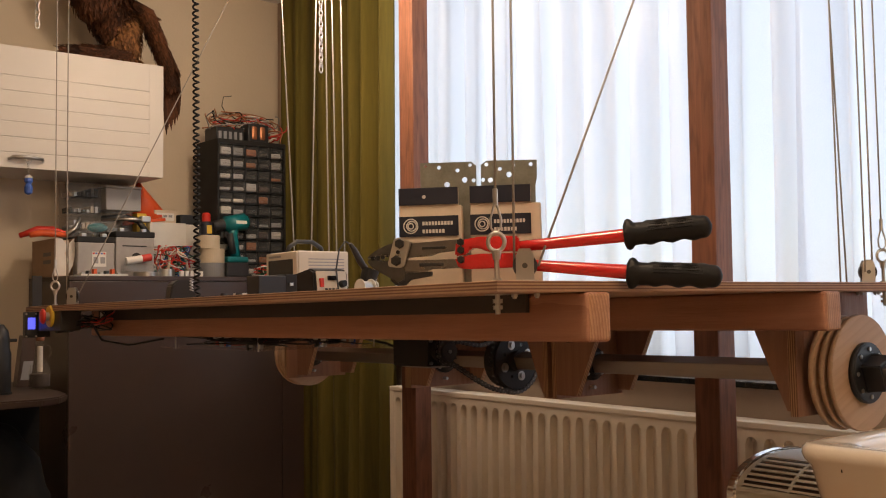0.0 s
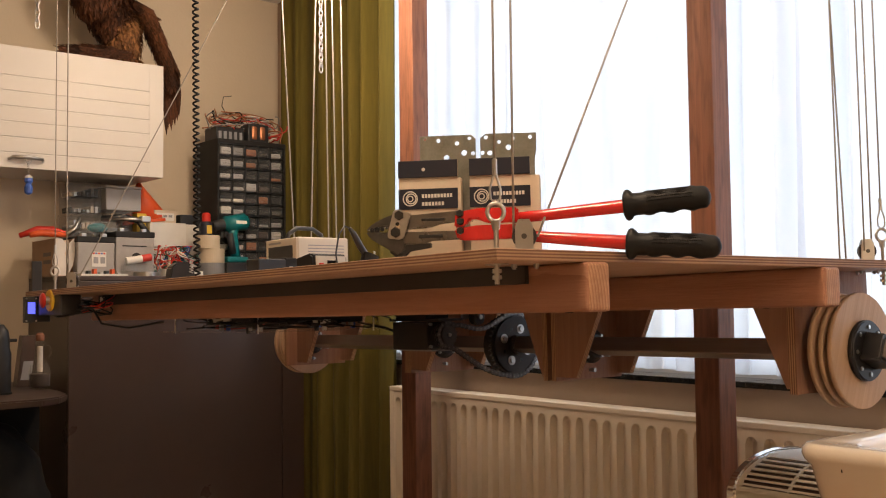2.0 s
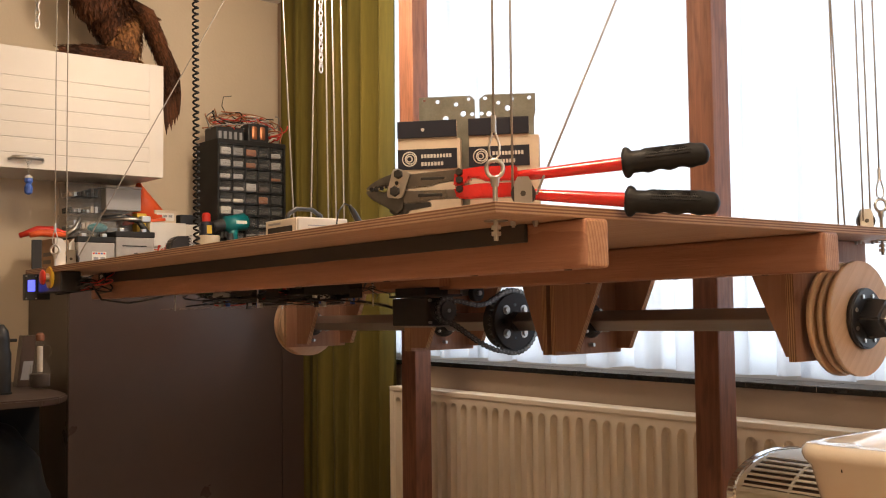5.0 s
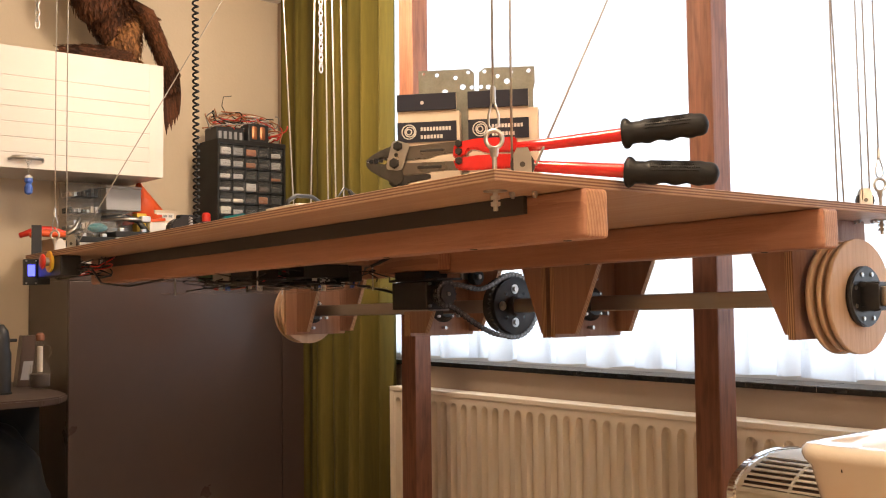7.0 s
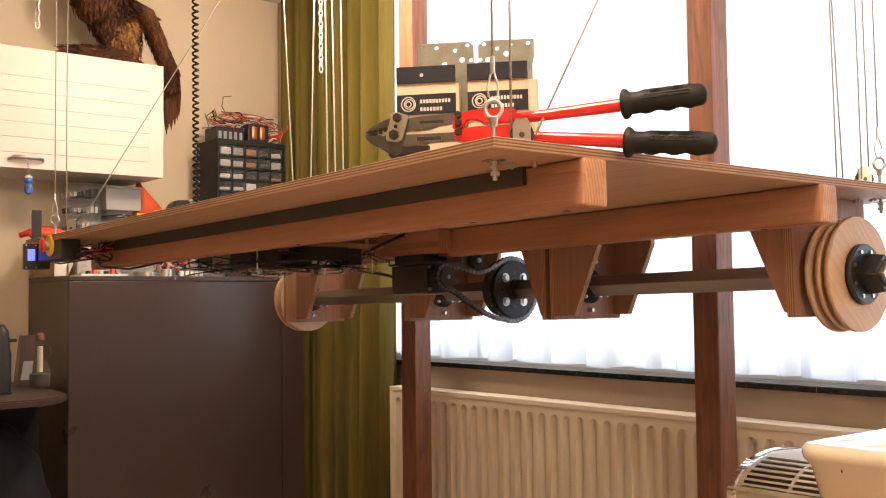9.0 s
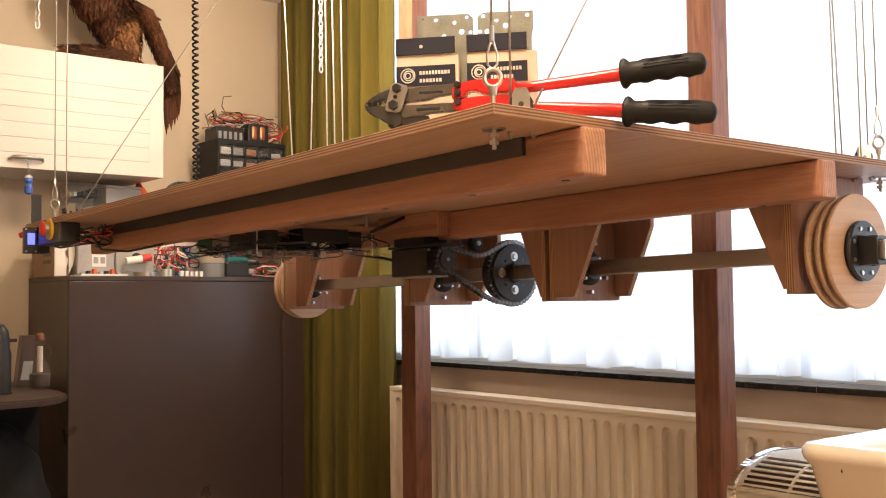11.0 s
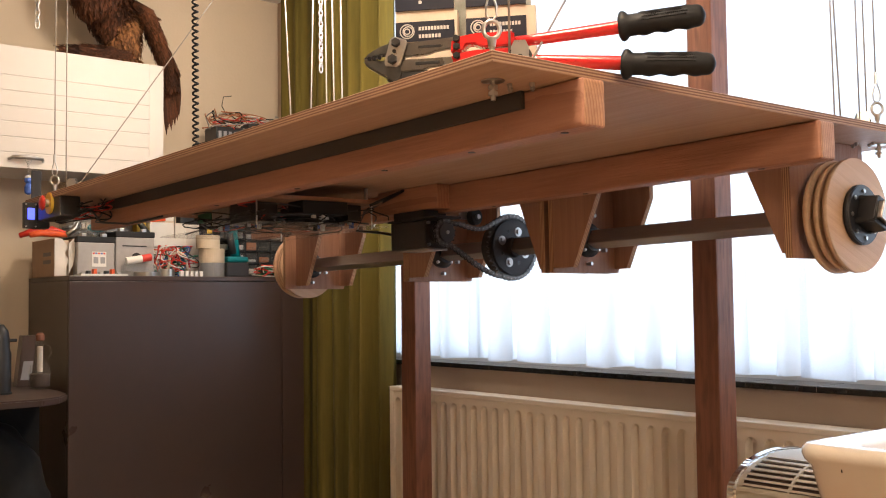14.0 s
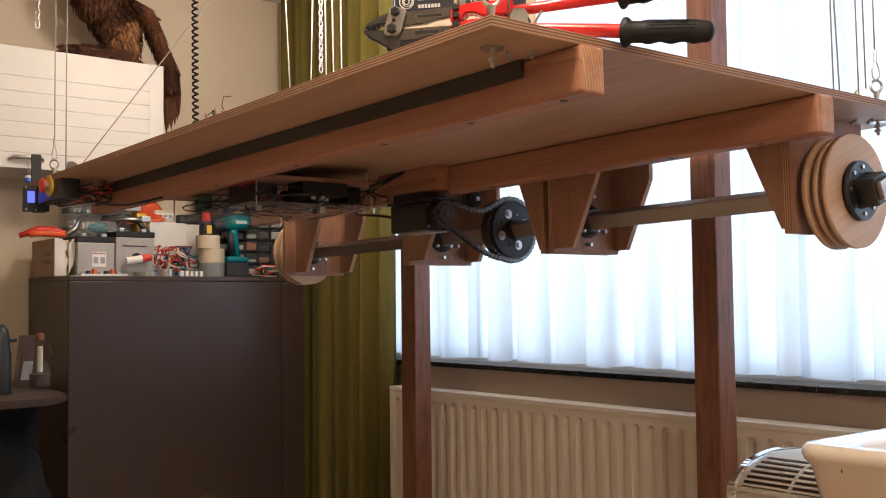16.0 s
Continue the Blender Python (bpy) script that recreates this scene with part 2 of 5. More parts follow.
for key, level in (("feather", 0.15), ("featherl", 0.15), ("grip", 0.28), ("cord", 0.2), ("dgrey", 0.3)):
    M[key].node_tree.nodes["Principled BSDF"].inputs["Specular IOR Level"].default_value = level

# ---- building helpers ----
ORG = {}


def thing(name, at, label, category, group="", kind="", rot=0.0):
    ob = new(name)
    ob.empty_display_size = 0.05
    ob.matrix_world = pose(*at, 0, 0, rot)
    ORG[ob.name] = (Vector(at), rot)
    return tagged(ob, label, category, group, kind)


def link(name, bm, material, smooth=False):
    me = bpy.data.meshes.new(name)
    if smooth:
        for f in bm.faces:
            f.smooth = True
    bm.to_mesh(me)
    bm.free()
    for m in material if isinstance(material, (list, tuple)) else [material]:
        me.materials.append(m)
    return new(name, me)


def part(name, bm, material, parent, label="", smooth=False):
    """One mesh under a thing or a part; its bmesh is in the thing's own space."""
    ob = link(name, bm, material, smooth)
    ob.parent = parent
    return tagged(ob, label)


def solo(name, bm, material, label, category, kind="", group="", smooth=False):
    return tagged(link(name, bm, material, smooth), label, category, group, kind)


def box(x0, x1, y0, y1, z0, z1, bev=0.0, bm=None, seg=2):
    own = bmesh.new()
    bmesh.ops.create_cube(own, size=1)
    for v in own.verts:
        v.co = ((x0 + x1) / 2 + v.co.x * (x1 - x0), (y0 + y1) / 2 + v.co.y * (y1 - y0), (z0 + z1) / 2 + v.co.z * (z1 - z0))
    if bev:
        bmesh.ops.bevel(own, geom=own.edges[:], offset=bev, segments=seg, profile=0.5, affect="EDGES", clamp_overlap=True)
    return merge(bm, own)


def merge(bm, own):
    if bm is None:
        return own
    me = bpy.data.meshes.new("tmp")
    own.to_mesh(me)
    own.free()
    bm.from_mesh(me)
    bpy.data.meshes.remove(me)
    return bm


def cyl(a, b, r, r2=None, n=16, bm=None, bev=0.0, ends=True):
    """A cylinder or cone from a to b."""
    own = bmesh.new()
    a, b = Vector(a), Vector(b)
    d = b - a
    bmesh.ops.create_cone(own, cap_ends=ends, segments=n, radius1=r, radius2=r if r2 is None else r2, depth=d.length)
    if bev:
        rims = [e for e in own.edges if abs(e.verts[0].co.z - e.verts[1].co.z) < 1e-6]
        bmesh.ops.bevel(own, geom=rims, offset=bev, segments=2, affect="EDGES", clamp_overlap=True)
    own.transform(Matrix.Translation((a + b) / 2) @ d.to_track_quat("Z", "Y").to_matrix().to_4x4())
    return merge(bm, own)


def prism(points, axis, lo, hi, bev=0.0, bm=None):
    """A flat outline, extruded along an axis. Points are in the other two axes, in order."""
    own = bmesh.new()

    def at(p, k):
        c = list(p)
        c.insert("xyz".index(axis), k)
        return c
    a = [own.verts.new(at(p, lo)) for p in points]
    b = [own.verts.new(at(p, hi)) for p in points]
    n = len(points)
    own.faces.new(a[::-1])
    own.faces.new(b)
    for i in range(n):
        own.faces.new((a[i], a[(i + 1) % n], b[(i + 1) % n], b[i]))
    bmesh.ops.recalc_face_normals(own, faces=own.faces[:])
    if bev:
        bmesh.ops.bevel(own, geom=own.edges[:], offset=bev, segments=2, affect="EDGES", clamp_overlap=True)
    return merge(bm, own)


def tube(points, r, n=6, bm=None, closed=False):
    """A round wire through points."""
    own = bmesh.new()
    pts = [Vector(p) for p in points]
    rings = []
    side = None
    for i, p in enumerate(pts):
        if closed:
            d = (pts[(i + 1) % len(pts)] - pts[i - 1]).normalized()
        else:
            d = (pts[min(i + 1, len(pts) - 1)] - pts[max(i - 1, 0)]).normalized()
        if side is None:
            side = d.orthogonal().normalized()
        side = (side - d * side.dot(d)).normalized()
        up = d.cross(side)
        rr = r[i] if isinstance(r, (list, tuple)) else r
        rings.append([own.verts.new(p + side * (rr * math.cos(2 * math.pi * k / n)) + up * (rr * math.sin(2 * math.pi * k / n))) for k in range(n)])
    m = len(rings)
    for i in range(m if closed else m - 1):
        a, b = rings[i], rings[(i + 1) % m]
        for k in range(n):
            own.faces.new((a[k], a[(k + 1) % n], b[(k + 1) % n], b[k]))
    if not closed:
        own.faces.new(rings[0][::-1])
        own.faces.new(rings[-1])
    for f in own.faces:
        f.smooth = True
    return merge(bm, own)


def lathe(profile, at=(0, 0, 0), n=24, bm=None):
    """A turned body from (radius, height) pairs."""
    own = bmesh.new()
    rings = [[own.verts.new((at[0] + max(r, 1e-4) * math.cos(2 * math.pi * k / n), at[1] + max(r, 1e-4) * math.sin(2 * math.pi * k / n), at[2] + z)) for k in range(n)] for r, z in profile]
    for a, b in zip(rings, rings[1:]):
        for k in range(n):
            own.faces.new((a[k], a[(k + 1) % n], b[(k + 1) % n], b[k]))
    own.faces.new(rings[0][::-1])
    own.faces.new(rings[-1])
    return merge(bm, own)


def ball(c, r, sx=1, sy=1, sz=1, sub=2, bm=None):
    own = bmesh.new()
    bmesh.ops.create_icosphere(own, subdivisions=sub, radius=r)
    own.transform(Matrix.Translation(c) @ Matrix.Diagonal((sx, sy, sz, 1)))
    return merge(bm, own)


SLANTED = []  # slanting ropes: object, foot on the table after 7 s, fixed point above
MOVED = []  # things that rise with the table: object, pose on the table


# the table's own space: origin at the corner of its top nearest the camera, at the height it has after 7 s
TABLE = pose(-1.238, 1.091, EYE + 0.212, 0, -0.83, 0)
RISE = [(0, -0.1801), (0.5, -0.1677), (1, -0.1541), (1.5, -0.1412), (2, -0.1279), (2.5, -0.115), (3, -0.1016), (3.5, -0.0893), (4, -0.0768),
        (6.5, -0.0135), (7, 0), (7.5, 0.0131), (8, 0.0268), (8.5, 0.0391), (9, 0.0531), (11.5, 0.1222), (12, 0.1368), (12.5, 0.1506), (13, 0.1651),
        (13.5, 0.1791), (14, 0.1935), (14.5, 0.2072), (15, 0.2218), (15.5, 0.2362), (16, 0.2514)]
SWAY = (0.0024, -0.0131)


def lifted(d):
    return Matrix.Translation((SWAY[0] * d, SWAY[1] * d, d))


def on_table(name, m, label, category, group=""):
    """A thing that stands on or hangs from the table; m is its pose in the table's space."""
    ob = new(name)
    ob.empty_display_size = 0.05
    ob.matrix_world = TABLE @ m
    MOVED.append((ob, TABLE @ m))
    return tagged(ob, label, category, group)


# ---- the room ----
XW, YW, ZC, FL = -5.25, 2.95, 2.85, -0.2
solo("floor", box(XW - 0.3, 2.6, -3.0, YW + 0.35, FL - 0.1, FL), M["floor"], "brown laminate floor of the workroom", "floor", "structure")
solo("ceiling", box(XW - 0.3, 2.6, -3.0, YW + 0.35, ZC, ZC + 0.7), M["ceil"], "plain white ceiling", "ceiling", "structure")
solo("wall_west", box(XW - 0.25, XW, -3.0, YW + 0.35, FL, ZC), M["wall"], "warm beige painted wall", "wall", "structure")
solo("wall_east", box(2.4, 2.6, -3.0, YW + 0.35, FL, ZC), M["wall"], "warm beige painted wall", "wall", "structure")
solo("wall_south", box(XW, 2.4, -3.0, -2.8, FL, ZC), M["wall"], "warm beige painted wall", "wall", "structure")
WX0, WX1, WZ0, WZ1 = -4.35, -0.35, 0.83, 2.72
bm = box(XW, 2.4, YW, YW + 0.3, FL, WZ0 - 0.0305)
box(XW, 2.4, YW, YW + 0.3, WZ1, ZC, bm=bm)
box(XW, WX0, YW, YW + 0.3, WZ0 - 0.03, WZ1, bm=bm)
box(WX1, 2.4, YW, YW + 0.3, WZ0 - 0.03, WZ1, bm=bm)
solo("wall_north", bm, M["wall2"], "darker beige window wall", "wall", "structure")
# ---- the window wall ----
win = thing("window_1", (0, 0, 0), "wide window behind a white net curtain", "window", kind="structure")
fr = box(WX0, WX1, YW + 0.14, YW + 0.2, WZ0 - 0.03, WZ0 + 0.05)
box(WX0, WX1, YW + 0.14, YW + 0.2, WZ1 - 0.07, WZ1, bm=fr)
for x in (WX0, -2.35, WX1 - 0.07):
    box(x, x + 0.07, YW + 0.14, YW + 0.2, WZ0 + 0.05, WZ1 - 0.07, bm=fr)
part("window_frame", fr, M["white"], win)
for a, b in ((WX0 + 0.07, -2.35), (-2.28, WX1 - 0.07)):
    p = part("pane", box(a, b, YW + 0.165, YW + 0.171, WZ0 + 0.05, WZ1 - 0.07), M["glass"], win)
    p.visible_shadow = False
sill = thing("window_sill", (0, 0, 0), "window sill of glossy dark stone tiles", "sill", kind="structure")
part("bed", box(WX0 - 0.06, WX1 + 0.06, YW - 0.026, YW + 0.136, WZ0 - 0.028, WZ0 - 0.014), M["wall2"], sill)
tile_shape = bpy.data.meshes.new("tile")
bm = box(0.0012, 0.2588, YW - 0.03, YW + 0.14, WZ0 - 0.0305, WZ0 - 0.01, 0.002, seg=1)
bm.to_mesh(tile_shape)
bm.free()
tile_shape.materials.append(M["stone"])
for k in range(16):
    tile = new("tile", tile_shape)
    tile.parent = sill
    tile.location = (WX0 - 0.06 + 0.26 * k, 0, 0)


def pleats(x0, x1, y, z0, z1, depth, waves, seed, sag=0.0, n=None, rows=10, lap=0.0, flat=1.0):
    """Hanging cloth in uneven folds."""
    rnd = random.Random(seed)
    n = n or waves * 14
    ph, xs = 0.0, []
    w = [rnd.uniform(0.55, 1.6) for _ in range(waves + 2)]
    amp = [rnd.uniform(0.5, 1.3) for _ in range(waves + 2)]
    lp = [rnd.uniform(-0.2, 1.2) for _ in range(waves + 2)]
    tot = sum(w[:waves])
    bm = bmesh.new()
    grid = []
    for j in range(rows + 1):
        v = j / rows
        row = []
        for i in range(n + 1):
            u = i / n * tot
            k, acc = 0, 0.0
            while k < waves - 1 and acc + w[k] < u:
                acc += w[k]
                k += 1
            f = (u - acc) / w[k]
            a = amp[k] * math.sin(f * math.pi) ** 1.0 * (1 if k % 2 else -1)
            a2 = 0.22 * math.sin(u * 5.1 + seed + v * 1.5)
            dx = 0.012 * math.sin(u * 2.3 + v * 3 + seed)
            dx += lap * lp[k] * w[k] * (x1 - x0) / tot * math.sin(2 * math.pi * f) * (0.8 + 0.3 * (1 - v))
            ease = flat + (1 - flat) * min(1.0, max(0.0, (i / n - 0.35) / 0.3))
            row.append(bm.verts.new((x0 + (x1 - x0) * i / n + dx, y + depth * ease * (a + a2) * (0.75 + 0.25 * (1 - v)), z0 + (z1 - z0) * v + (sag * math.sin(u * 1.7) if j == 0 else 0))))
        grid.append(row)
    for j in range(rows):
        for i in range(n):
            bm.faces.new((grid[j][i], grid[j][i + 1], grid[j + 1][i + 1], grid[j + 1][i]))
    return bm


solo("net_curtain", pleats(-4.25, -0.4, YW + 0.03, 0.842, 2.84, 0.046, 40, 3, 0.004, n=900, lap=-0.36), M["net"], "sheer white net curtain in soft folds over the window", "curtain", smooth=True)
c = solo("green_curtain", pleats(-5.04, -3.975, YW - 0.085, FL + 0.02, 2.84, 0.085, 15, 8, n=460, lap=-0.2, flat=0.3), M["olive"], "heavy olive green velvet curtain hanging drawn aside", "curtain", smooth=True)

# ---- radiator ----
RX0, RX1, RY, RZ0, RZ1 = -3.979, -1.1, YW - 0.12, FL + 0.15, 0.703
rad = thing("radiator", (0, 0, 0), "long cream panel radiator under the window sill", "radiator")
nx = int((RX1 - RX0 - 0.06) / 0.0686)
bm = bmesh.new()
cols = []
for i in range(nx * 12 + 1):
    x = RX0 + 0.03 + i * (RX1 - RX0 - 0.06) / (nx * 12)
    g = (i % 12) / 12
    d = 0.024 * max(0.0, min(1.0, 4.0 * math.sin(math.pi * g) - 2.4))
    cap = 0.020 * (1 - math.sqrt(max(0.0, 1 - (abs(g - 0.5) / 0.3) ** 2)))  # the flutes' rounded heads
    col = [(RZ0 + 0.03, 0), (RZ0 + 0.06, 0), (RZ0 + 0.072, d), (RZ1 - 0.066 - cap, d), (RZ1 - 0.056 - cap, d * 0.75), (RZ1 - 0.048 - cap, 0), (RZ1 - 0.02, 0)]
    cols.append([bm.verts.new((x, RY + dd, z)) for z, dd in col])
for a, b in zip(cols, cols[1:]):
    for k in range(6):
        bm.faces.new((a[k], b[k], b[k + 1], a[k + 1]))
bmesh.ops.recalc_face_normals(bm, faces=bm.faces[:])
part("front_panel", bm, M["radiator"], rad)
fr = box(RX0, RX1, RY - 0.004, RY + 0.09, RZ1 - 0.022, RZ1, 0.004)
box(RX0, RX1, RY - 0.004, RY + 0.01, RZ0, RZ0 + 0.032, bm=fr)
part("top_grille", fr, M["radiator"], rad)
for x in (RX0, RX1 - 0.03):
    part("side_panel", box(x, x + 0.03, RY - 0.003, RY + 0.09, RZ0, RZ1 - 0.022, 0.003), M["radiator"], rad)
part("back_panel", box(RX0 + 0.03, RX1 - 0.03, RY + 0.06, RY + 0.075, RZ0, RZ1 - 0.022), M["radiator"], rad)
for x in (RX0 + 0.3, RX1 - 0.3):
    part("wall_bracket", box(x, x + 0.04, RY + 0.075, YW, RZ0 + 0.05, RZ1 - 0.1), M["steel"], rad)
part("pipe", cyl((RX0 + 0.015, RY + 0.05, FL), (RX0 + 0.015, RY + 0.05, RZ0), 0.008), M["radiator"], rad)

# ---- the wooden posts of the lifting frame ----
for (x0, x1, y0, y1) in ((-3.597, -3.497, 2.62, 2.704), (-2.044, -1.95, 2.62, 2.704)):
    solo("wooden_post", box(x0, x1, y0, y1, FL, ZC, 0.004), M["post"], "reddish brown hardwood post standing before the window", "post", group="posts of the lifting frame")

# ---- dark cabinet, wall cabinet, desk ----
CX, CZ, CY0, CY1 = -4.65, 1.232, 1.55, 2.762
cab = thing("dark_cabinet", (0, 0, 0), "dark brown laminate cabinet with a cluttered top", "cabinet")
part("top_panel", box(XW + 0.01, CX, CY0, CY1, CZ - 0.022, CZ, 0.002), M["cabinet"], cab)
for y in (CY0 + 0.001, CY1 - 0.023):
    part("side_panel", box(XW + 0.01, CX - 0.021, y, y + 0.022, FL, CZ - 0.0225, 0.001), M["cabinet"], cab)
part("back_panel", box(XW + 0.005, XW + 0.012, CY0 + 0.023, CY1 - 0.023, FL, CZ - 0.0225), M["cabinet"], cab)
part("door", box(CX - 0.02, CX - 0.001, CY0 + 0.002, CY1 - 0.13, FL + 0.06, CZ - 0.025, 0.0015), M["cabinet"], cab)
part("door", box(CX - 0.02, CX - 0.001, CY1 - 0.127, CY1 - 0.002, FL + 0.06, CZ - 0.025, 0.0015), M["cabinet"], cab)
part("plinth", box(CX - 0.05, CX - 0.03, CY0 + 0.023, CY1 - 0.023, FL, FL + 0.06), M["cabinet"], cab)

FX = -4.82
wc = thing("wall_cabinet", (0, 0, 0), "cream wall cabinet with a grooved front hung on the wall", "wall cabinet")
WY0, WY1, WB, WT = 0.55, 2.065, 1.723, 2.28
part("carcass", box(XW, FX - 0.02, WY0, WY1, WB, WT, 0.002), M["white"], wc)
door = part("door", box(FX - 0.02, FX - 0.004, WY0, WY1, WB, WT), M["white"], wc)
zs = [WB, 1.793, 1.863, 1.933, 2.003, 2.073, 2.143, WT]
for a, b in zip(zs, zs[1:]):
    part("plank", box(FX - 0.004, FX, WY0, WY1 - 0.0725, a + (0.002 if a > WB else 0), b - (0.002 if b < WT else 0), 0.0012, seg=1), M["white"], door)
part("stile", box(FX - 0.004, FX, WY1 - 0.0725, WY1, WB, WT), M["white"], door)
part("handle", tube([(FX + 0.0, 1.335, 1.762), (FX + 0.028, 1.345, 1.769), (FX + 0.034, 1.40, 1.771), (FX + 0.03, 1.475, 1.766), (FX, 1.485, 1.76)], [0.007, 0.009, 0.011, 0.008, 0.006], 8), M["steel"], door)
desk = thing("desk", (0, 0, 0), "dark desk with a rounded edge beside the cabinet", "desk")
part("desktop", prism([(XW, -0.6), (-4.2, -0.6), (-4.0, -0.3), (-3.95, 1.07), (-3.965, 1.23), (-4.02, 1.31), (-4.13, 1.375), (-4.3, 1.40), (XW, 1.40)], "z", 0.722, 0.75, 0.006), M["desk"], desk)
# black sheet added for the deep shade and dark bags under the desk
part("modesty_panel", box(-4.52, -4.50, -0.6, 1.38, FL, 0.7215), M["cord"], desk, "black sheet added for the shade and dark clutter under the desk")
for x, y in ((-5.05, -0.5), (-4.5, -0.45), (-5.05, 1.37), (-4.6, 1.3)):
    part("leg", cyl((x, y, FL), (x, y, 0.722), 0.025), M["black"], desk)
# ---- the lifting table ----
TL, TW = 2.49, 1.48
table = on_table("lifting_table", pose(0, 0, 0), "large plywood table top on two pine beams hung from wire ropes", "lifting table")


def edged(bm, axis):
    """Second material on the faces that show a board's layers."""
    i = "xyz".index(axis)
    bm.normal_update()
    for f in bm.faces:
        if abs(f.normal[i]) < 0.7:
            f.material_index = 1
    return bm


part("tabletop", edged(box(-TL, 0, 0, TW, -0.019, 0, 0.0012, seg=1), "z"), [M["ply"], M["ply_e"]], table)
for y0, y1, x0 in ((0.198, 0.256, -2.40), (0.937, 0.997, -2.60)):
    bm = box(x0, 0.010, y0, y1, -0.106, -0.0195, 0.007, seg=3)
    bm.normal_update()
    for f in bm.faces:
        if abs(f.normal.x) > 0.8:
            f.material_index = 1
    part("beam", bm, [M["beam"], M["endgrain"]], table)
for x in (-0.06, -0.32, -0.62, -1.0, -1.45, -1.95):
    part("screw", cyl((x, 0.222, -0.1072), (x, 0.222, -0.104), 0.0075, n=14), M["jawd"], table)
    part("screw", cyl((x - 0.1, 0.965, -0.1072), (x - 0.1, 0.965, -0.104), 0.0075, n=14), M["jawd"], table)
part("steel_strip", box(-2.3, -0.136, 0.188, 0.1975, -0.053, -0.0195, 0.001), M["strip"], table, "black painted steel angle along the beam")
part("steel_clip", box(-2.27, -2.235, 0.183, 0.1875, -0.05, -0.025, 0.001), M["steel"], table)
part("motor_block", box(-1.60, -1.278, 0.886, 0.9365, -0.097, -0.0195, 0.003), M["beam"], table)
SX, SY, SZ, SR = -1.29, 1.205, -0.212, 0.137


def plate(name, pts, axis, lo, hi, edge):
    bm = prism(pts, axis, lo, hi, 0.001)
    return part(name, edged(bm, axis), [M["ply_w"], M[edge]], table)


HB = -0.311
for x0, x1, ya, yb in ((-0.169, -0.149, 1.06, 1.36), (-1.001, -0.983, 1.06, 1.345), (-0.965, -0.947, 1.06, 1.345), (-1.70, -1.664, 1.06, 1.345), (-2.582, -2.564, 1.08, 1.37)):
    plate("hanger_plate", [(ya, -0.0195), (ya, HB), (yb, HB), (yb + 0.03, -0.15), (yb + 0.03, -0.0195)], "x", x0, x1, "ply_ex")


def gusset(x, side, y, top, low):
    plate("gusset", [(x, -0.0195), (x, HB + 0.012), (x + side * low, HB + 0.012), (x + side * top, -0.09), (x + side * top, -0.0195)], "y", y, y + 0.018, "ply_ey")


gusset(-0.169, -1, 1.06, 0.10, 0.008)
gusset(-0.169, -1, 1.33, 0.10, 0.008)
gusset(-1.001, -1, 1.06, 0.09, 0.005)
gusset(-0.947, 1, 1.06, 0.185, 0.082)
gusset(-0.947, 1, 1.325, 0.15, 0.05)
gusset(-1.664, 1, 1.06, 0.20, 0.085)
gusset(-1.664, 1, 1.325, 0.17, 0.06)
gusset(-2.564, 1, 1.13, 0.19, 0.08)
gusset(-2.564, 1, 1.345, 0.19, 0.08)

# the winding shaft and all that turns with it
sq = bmesh.new()
S = 0.0225
box(-2.65, 0.012, -S, S, -S, S, 0.003, bm=sq)
shaft = part("shaft", sq, M["alu"], table, "bare square steel winding shaft")
shaft.location = (0, SY, SZ)
for x in (-0.062, -0.087, -0.112, -2.585, -2.61, -2.635):
    part("winding_disc", cyl((x - 0.013, 0, 0), (x, 0, 0), SR if x in (-0.062, -0.112, -2.585, -2.635) else SR - 0.004, n=64, bev=0.0008), M["disc"], shaft, "round plywood winding disc", True)
for e in shaft.children:
    for p in e.data.polygons:
        p.use_smooth = abs(p.normal.x) < 0.5
for x in (-0.1, -0.075, -2.598, -2.623):
    part("spool_core", cyl((x - 0.0121, 0, 0), (x + 0.0001, 0, 0), 0.11, n=48), M["disc"], shaft)
hub = part("hub_flange", cyl((-0.062, 0, 0), (-0.046, 0, 0), 0.072, n=48, bev=0.003), M["black"], shaft, "black hub flange bolted to the disc", True)
for p in hub.data.polygons:
    p.use_smooth = abs(p.normal.x) < 0.5
bm = bmesh.new()
for k in range(4):
    own = box(-0.046, 0.0, -0.036, 0.036, S + 0.0005, S + 0.011, 0.002)
    for v in own.verts:
        if v.co.x > -0.02:
            v.co.y *= 0.8
    own.transform(Matrix.Rotation(math.pi / 2 * k, 4, "X"))
    merge(bm, own)
part("socket", bm, M["black"], hub)
bm = bmesh.new()
for y0, y1, z0, z1 in ((-S, S, S - 0.002, S), (-S, S, -S, -S + 0.002), (-S, -S + 0.002, -S + 0.002, S - 0.002), (S - 0.002, S, -S + 0.002, S - 0.002)):
    box(0.012, 0.0135, y0, y1, z0, z1, bm=bm)
part("tube_rim", bm, M["steel"], shaft)
for k in range(8):
    a = math.pi / 4 * k + 0.4
    c = (0.056 * math.cos(a), 0.056 * math.sin(a))
    part("screw", cyl((-0.046, *c), (-0.0425, *c), 0.0055, n=12, bev=0.001), M["steel"], hub)


def gear(r, teeth, x0, x1, tooth):
    pts = []
    for k in range(teeth):
        for f, rr in ((0.0, r - tooth), (0.28, r - tooth), (0.42, r), (0.58, r), (0.72, r - tooth)):
            a = 2 * math.pi * (k + f) / teeth
            pts.append((rr * math.cos(a), rr * math.sin(a)))
    return prism(pts, "x", x0, x1)


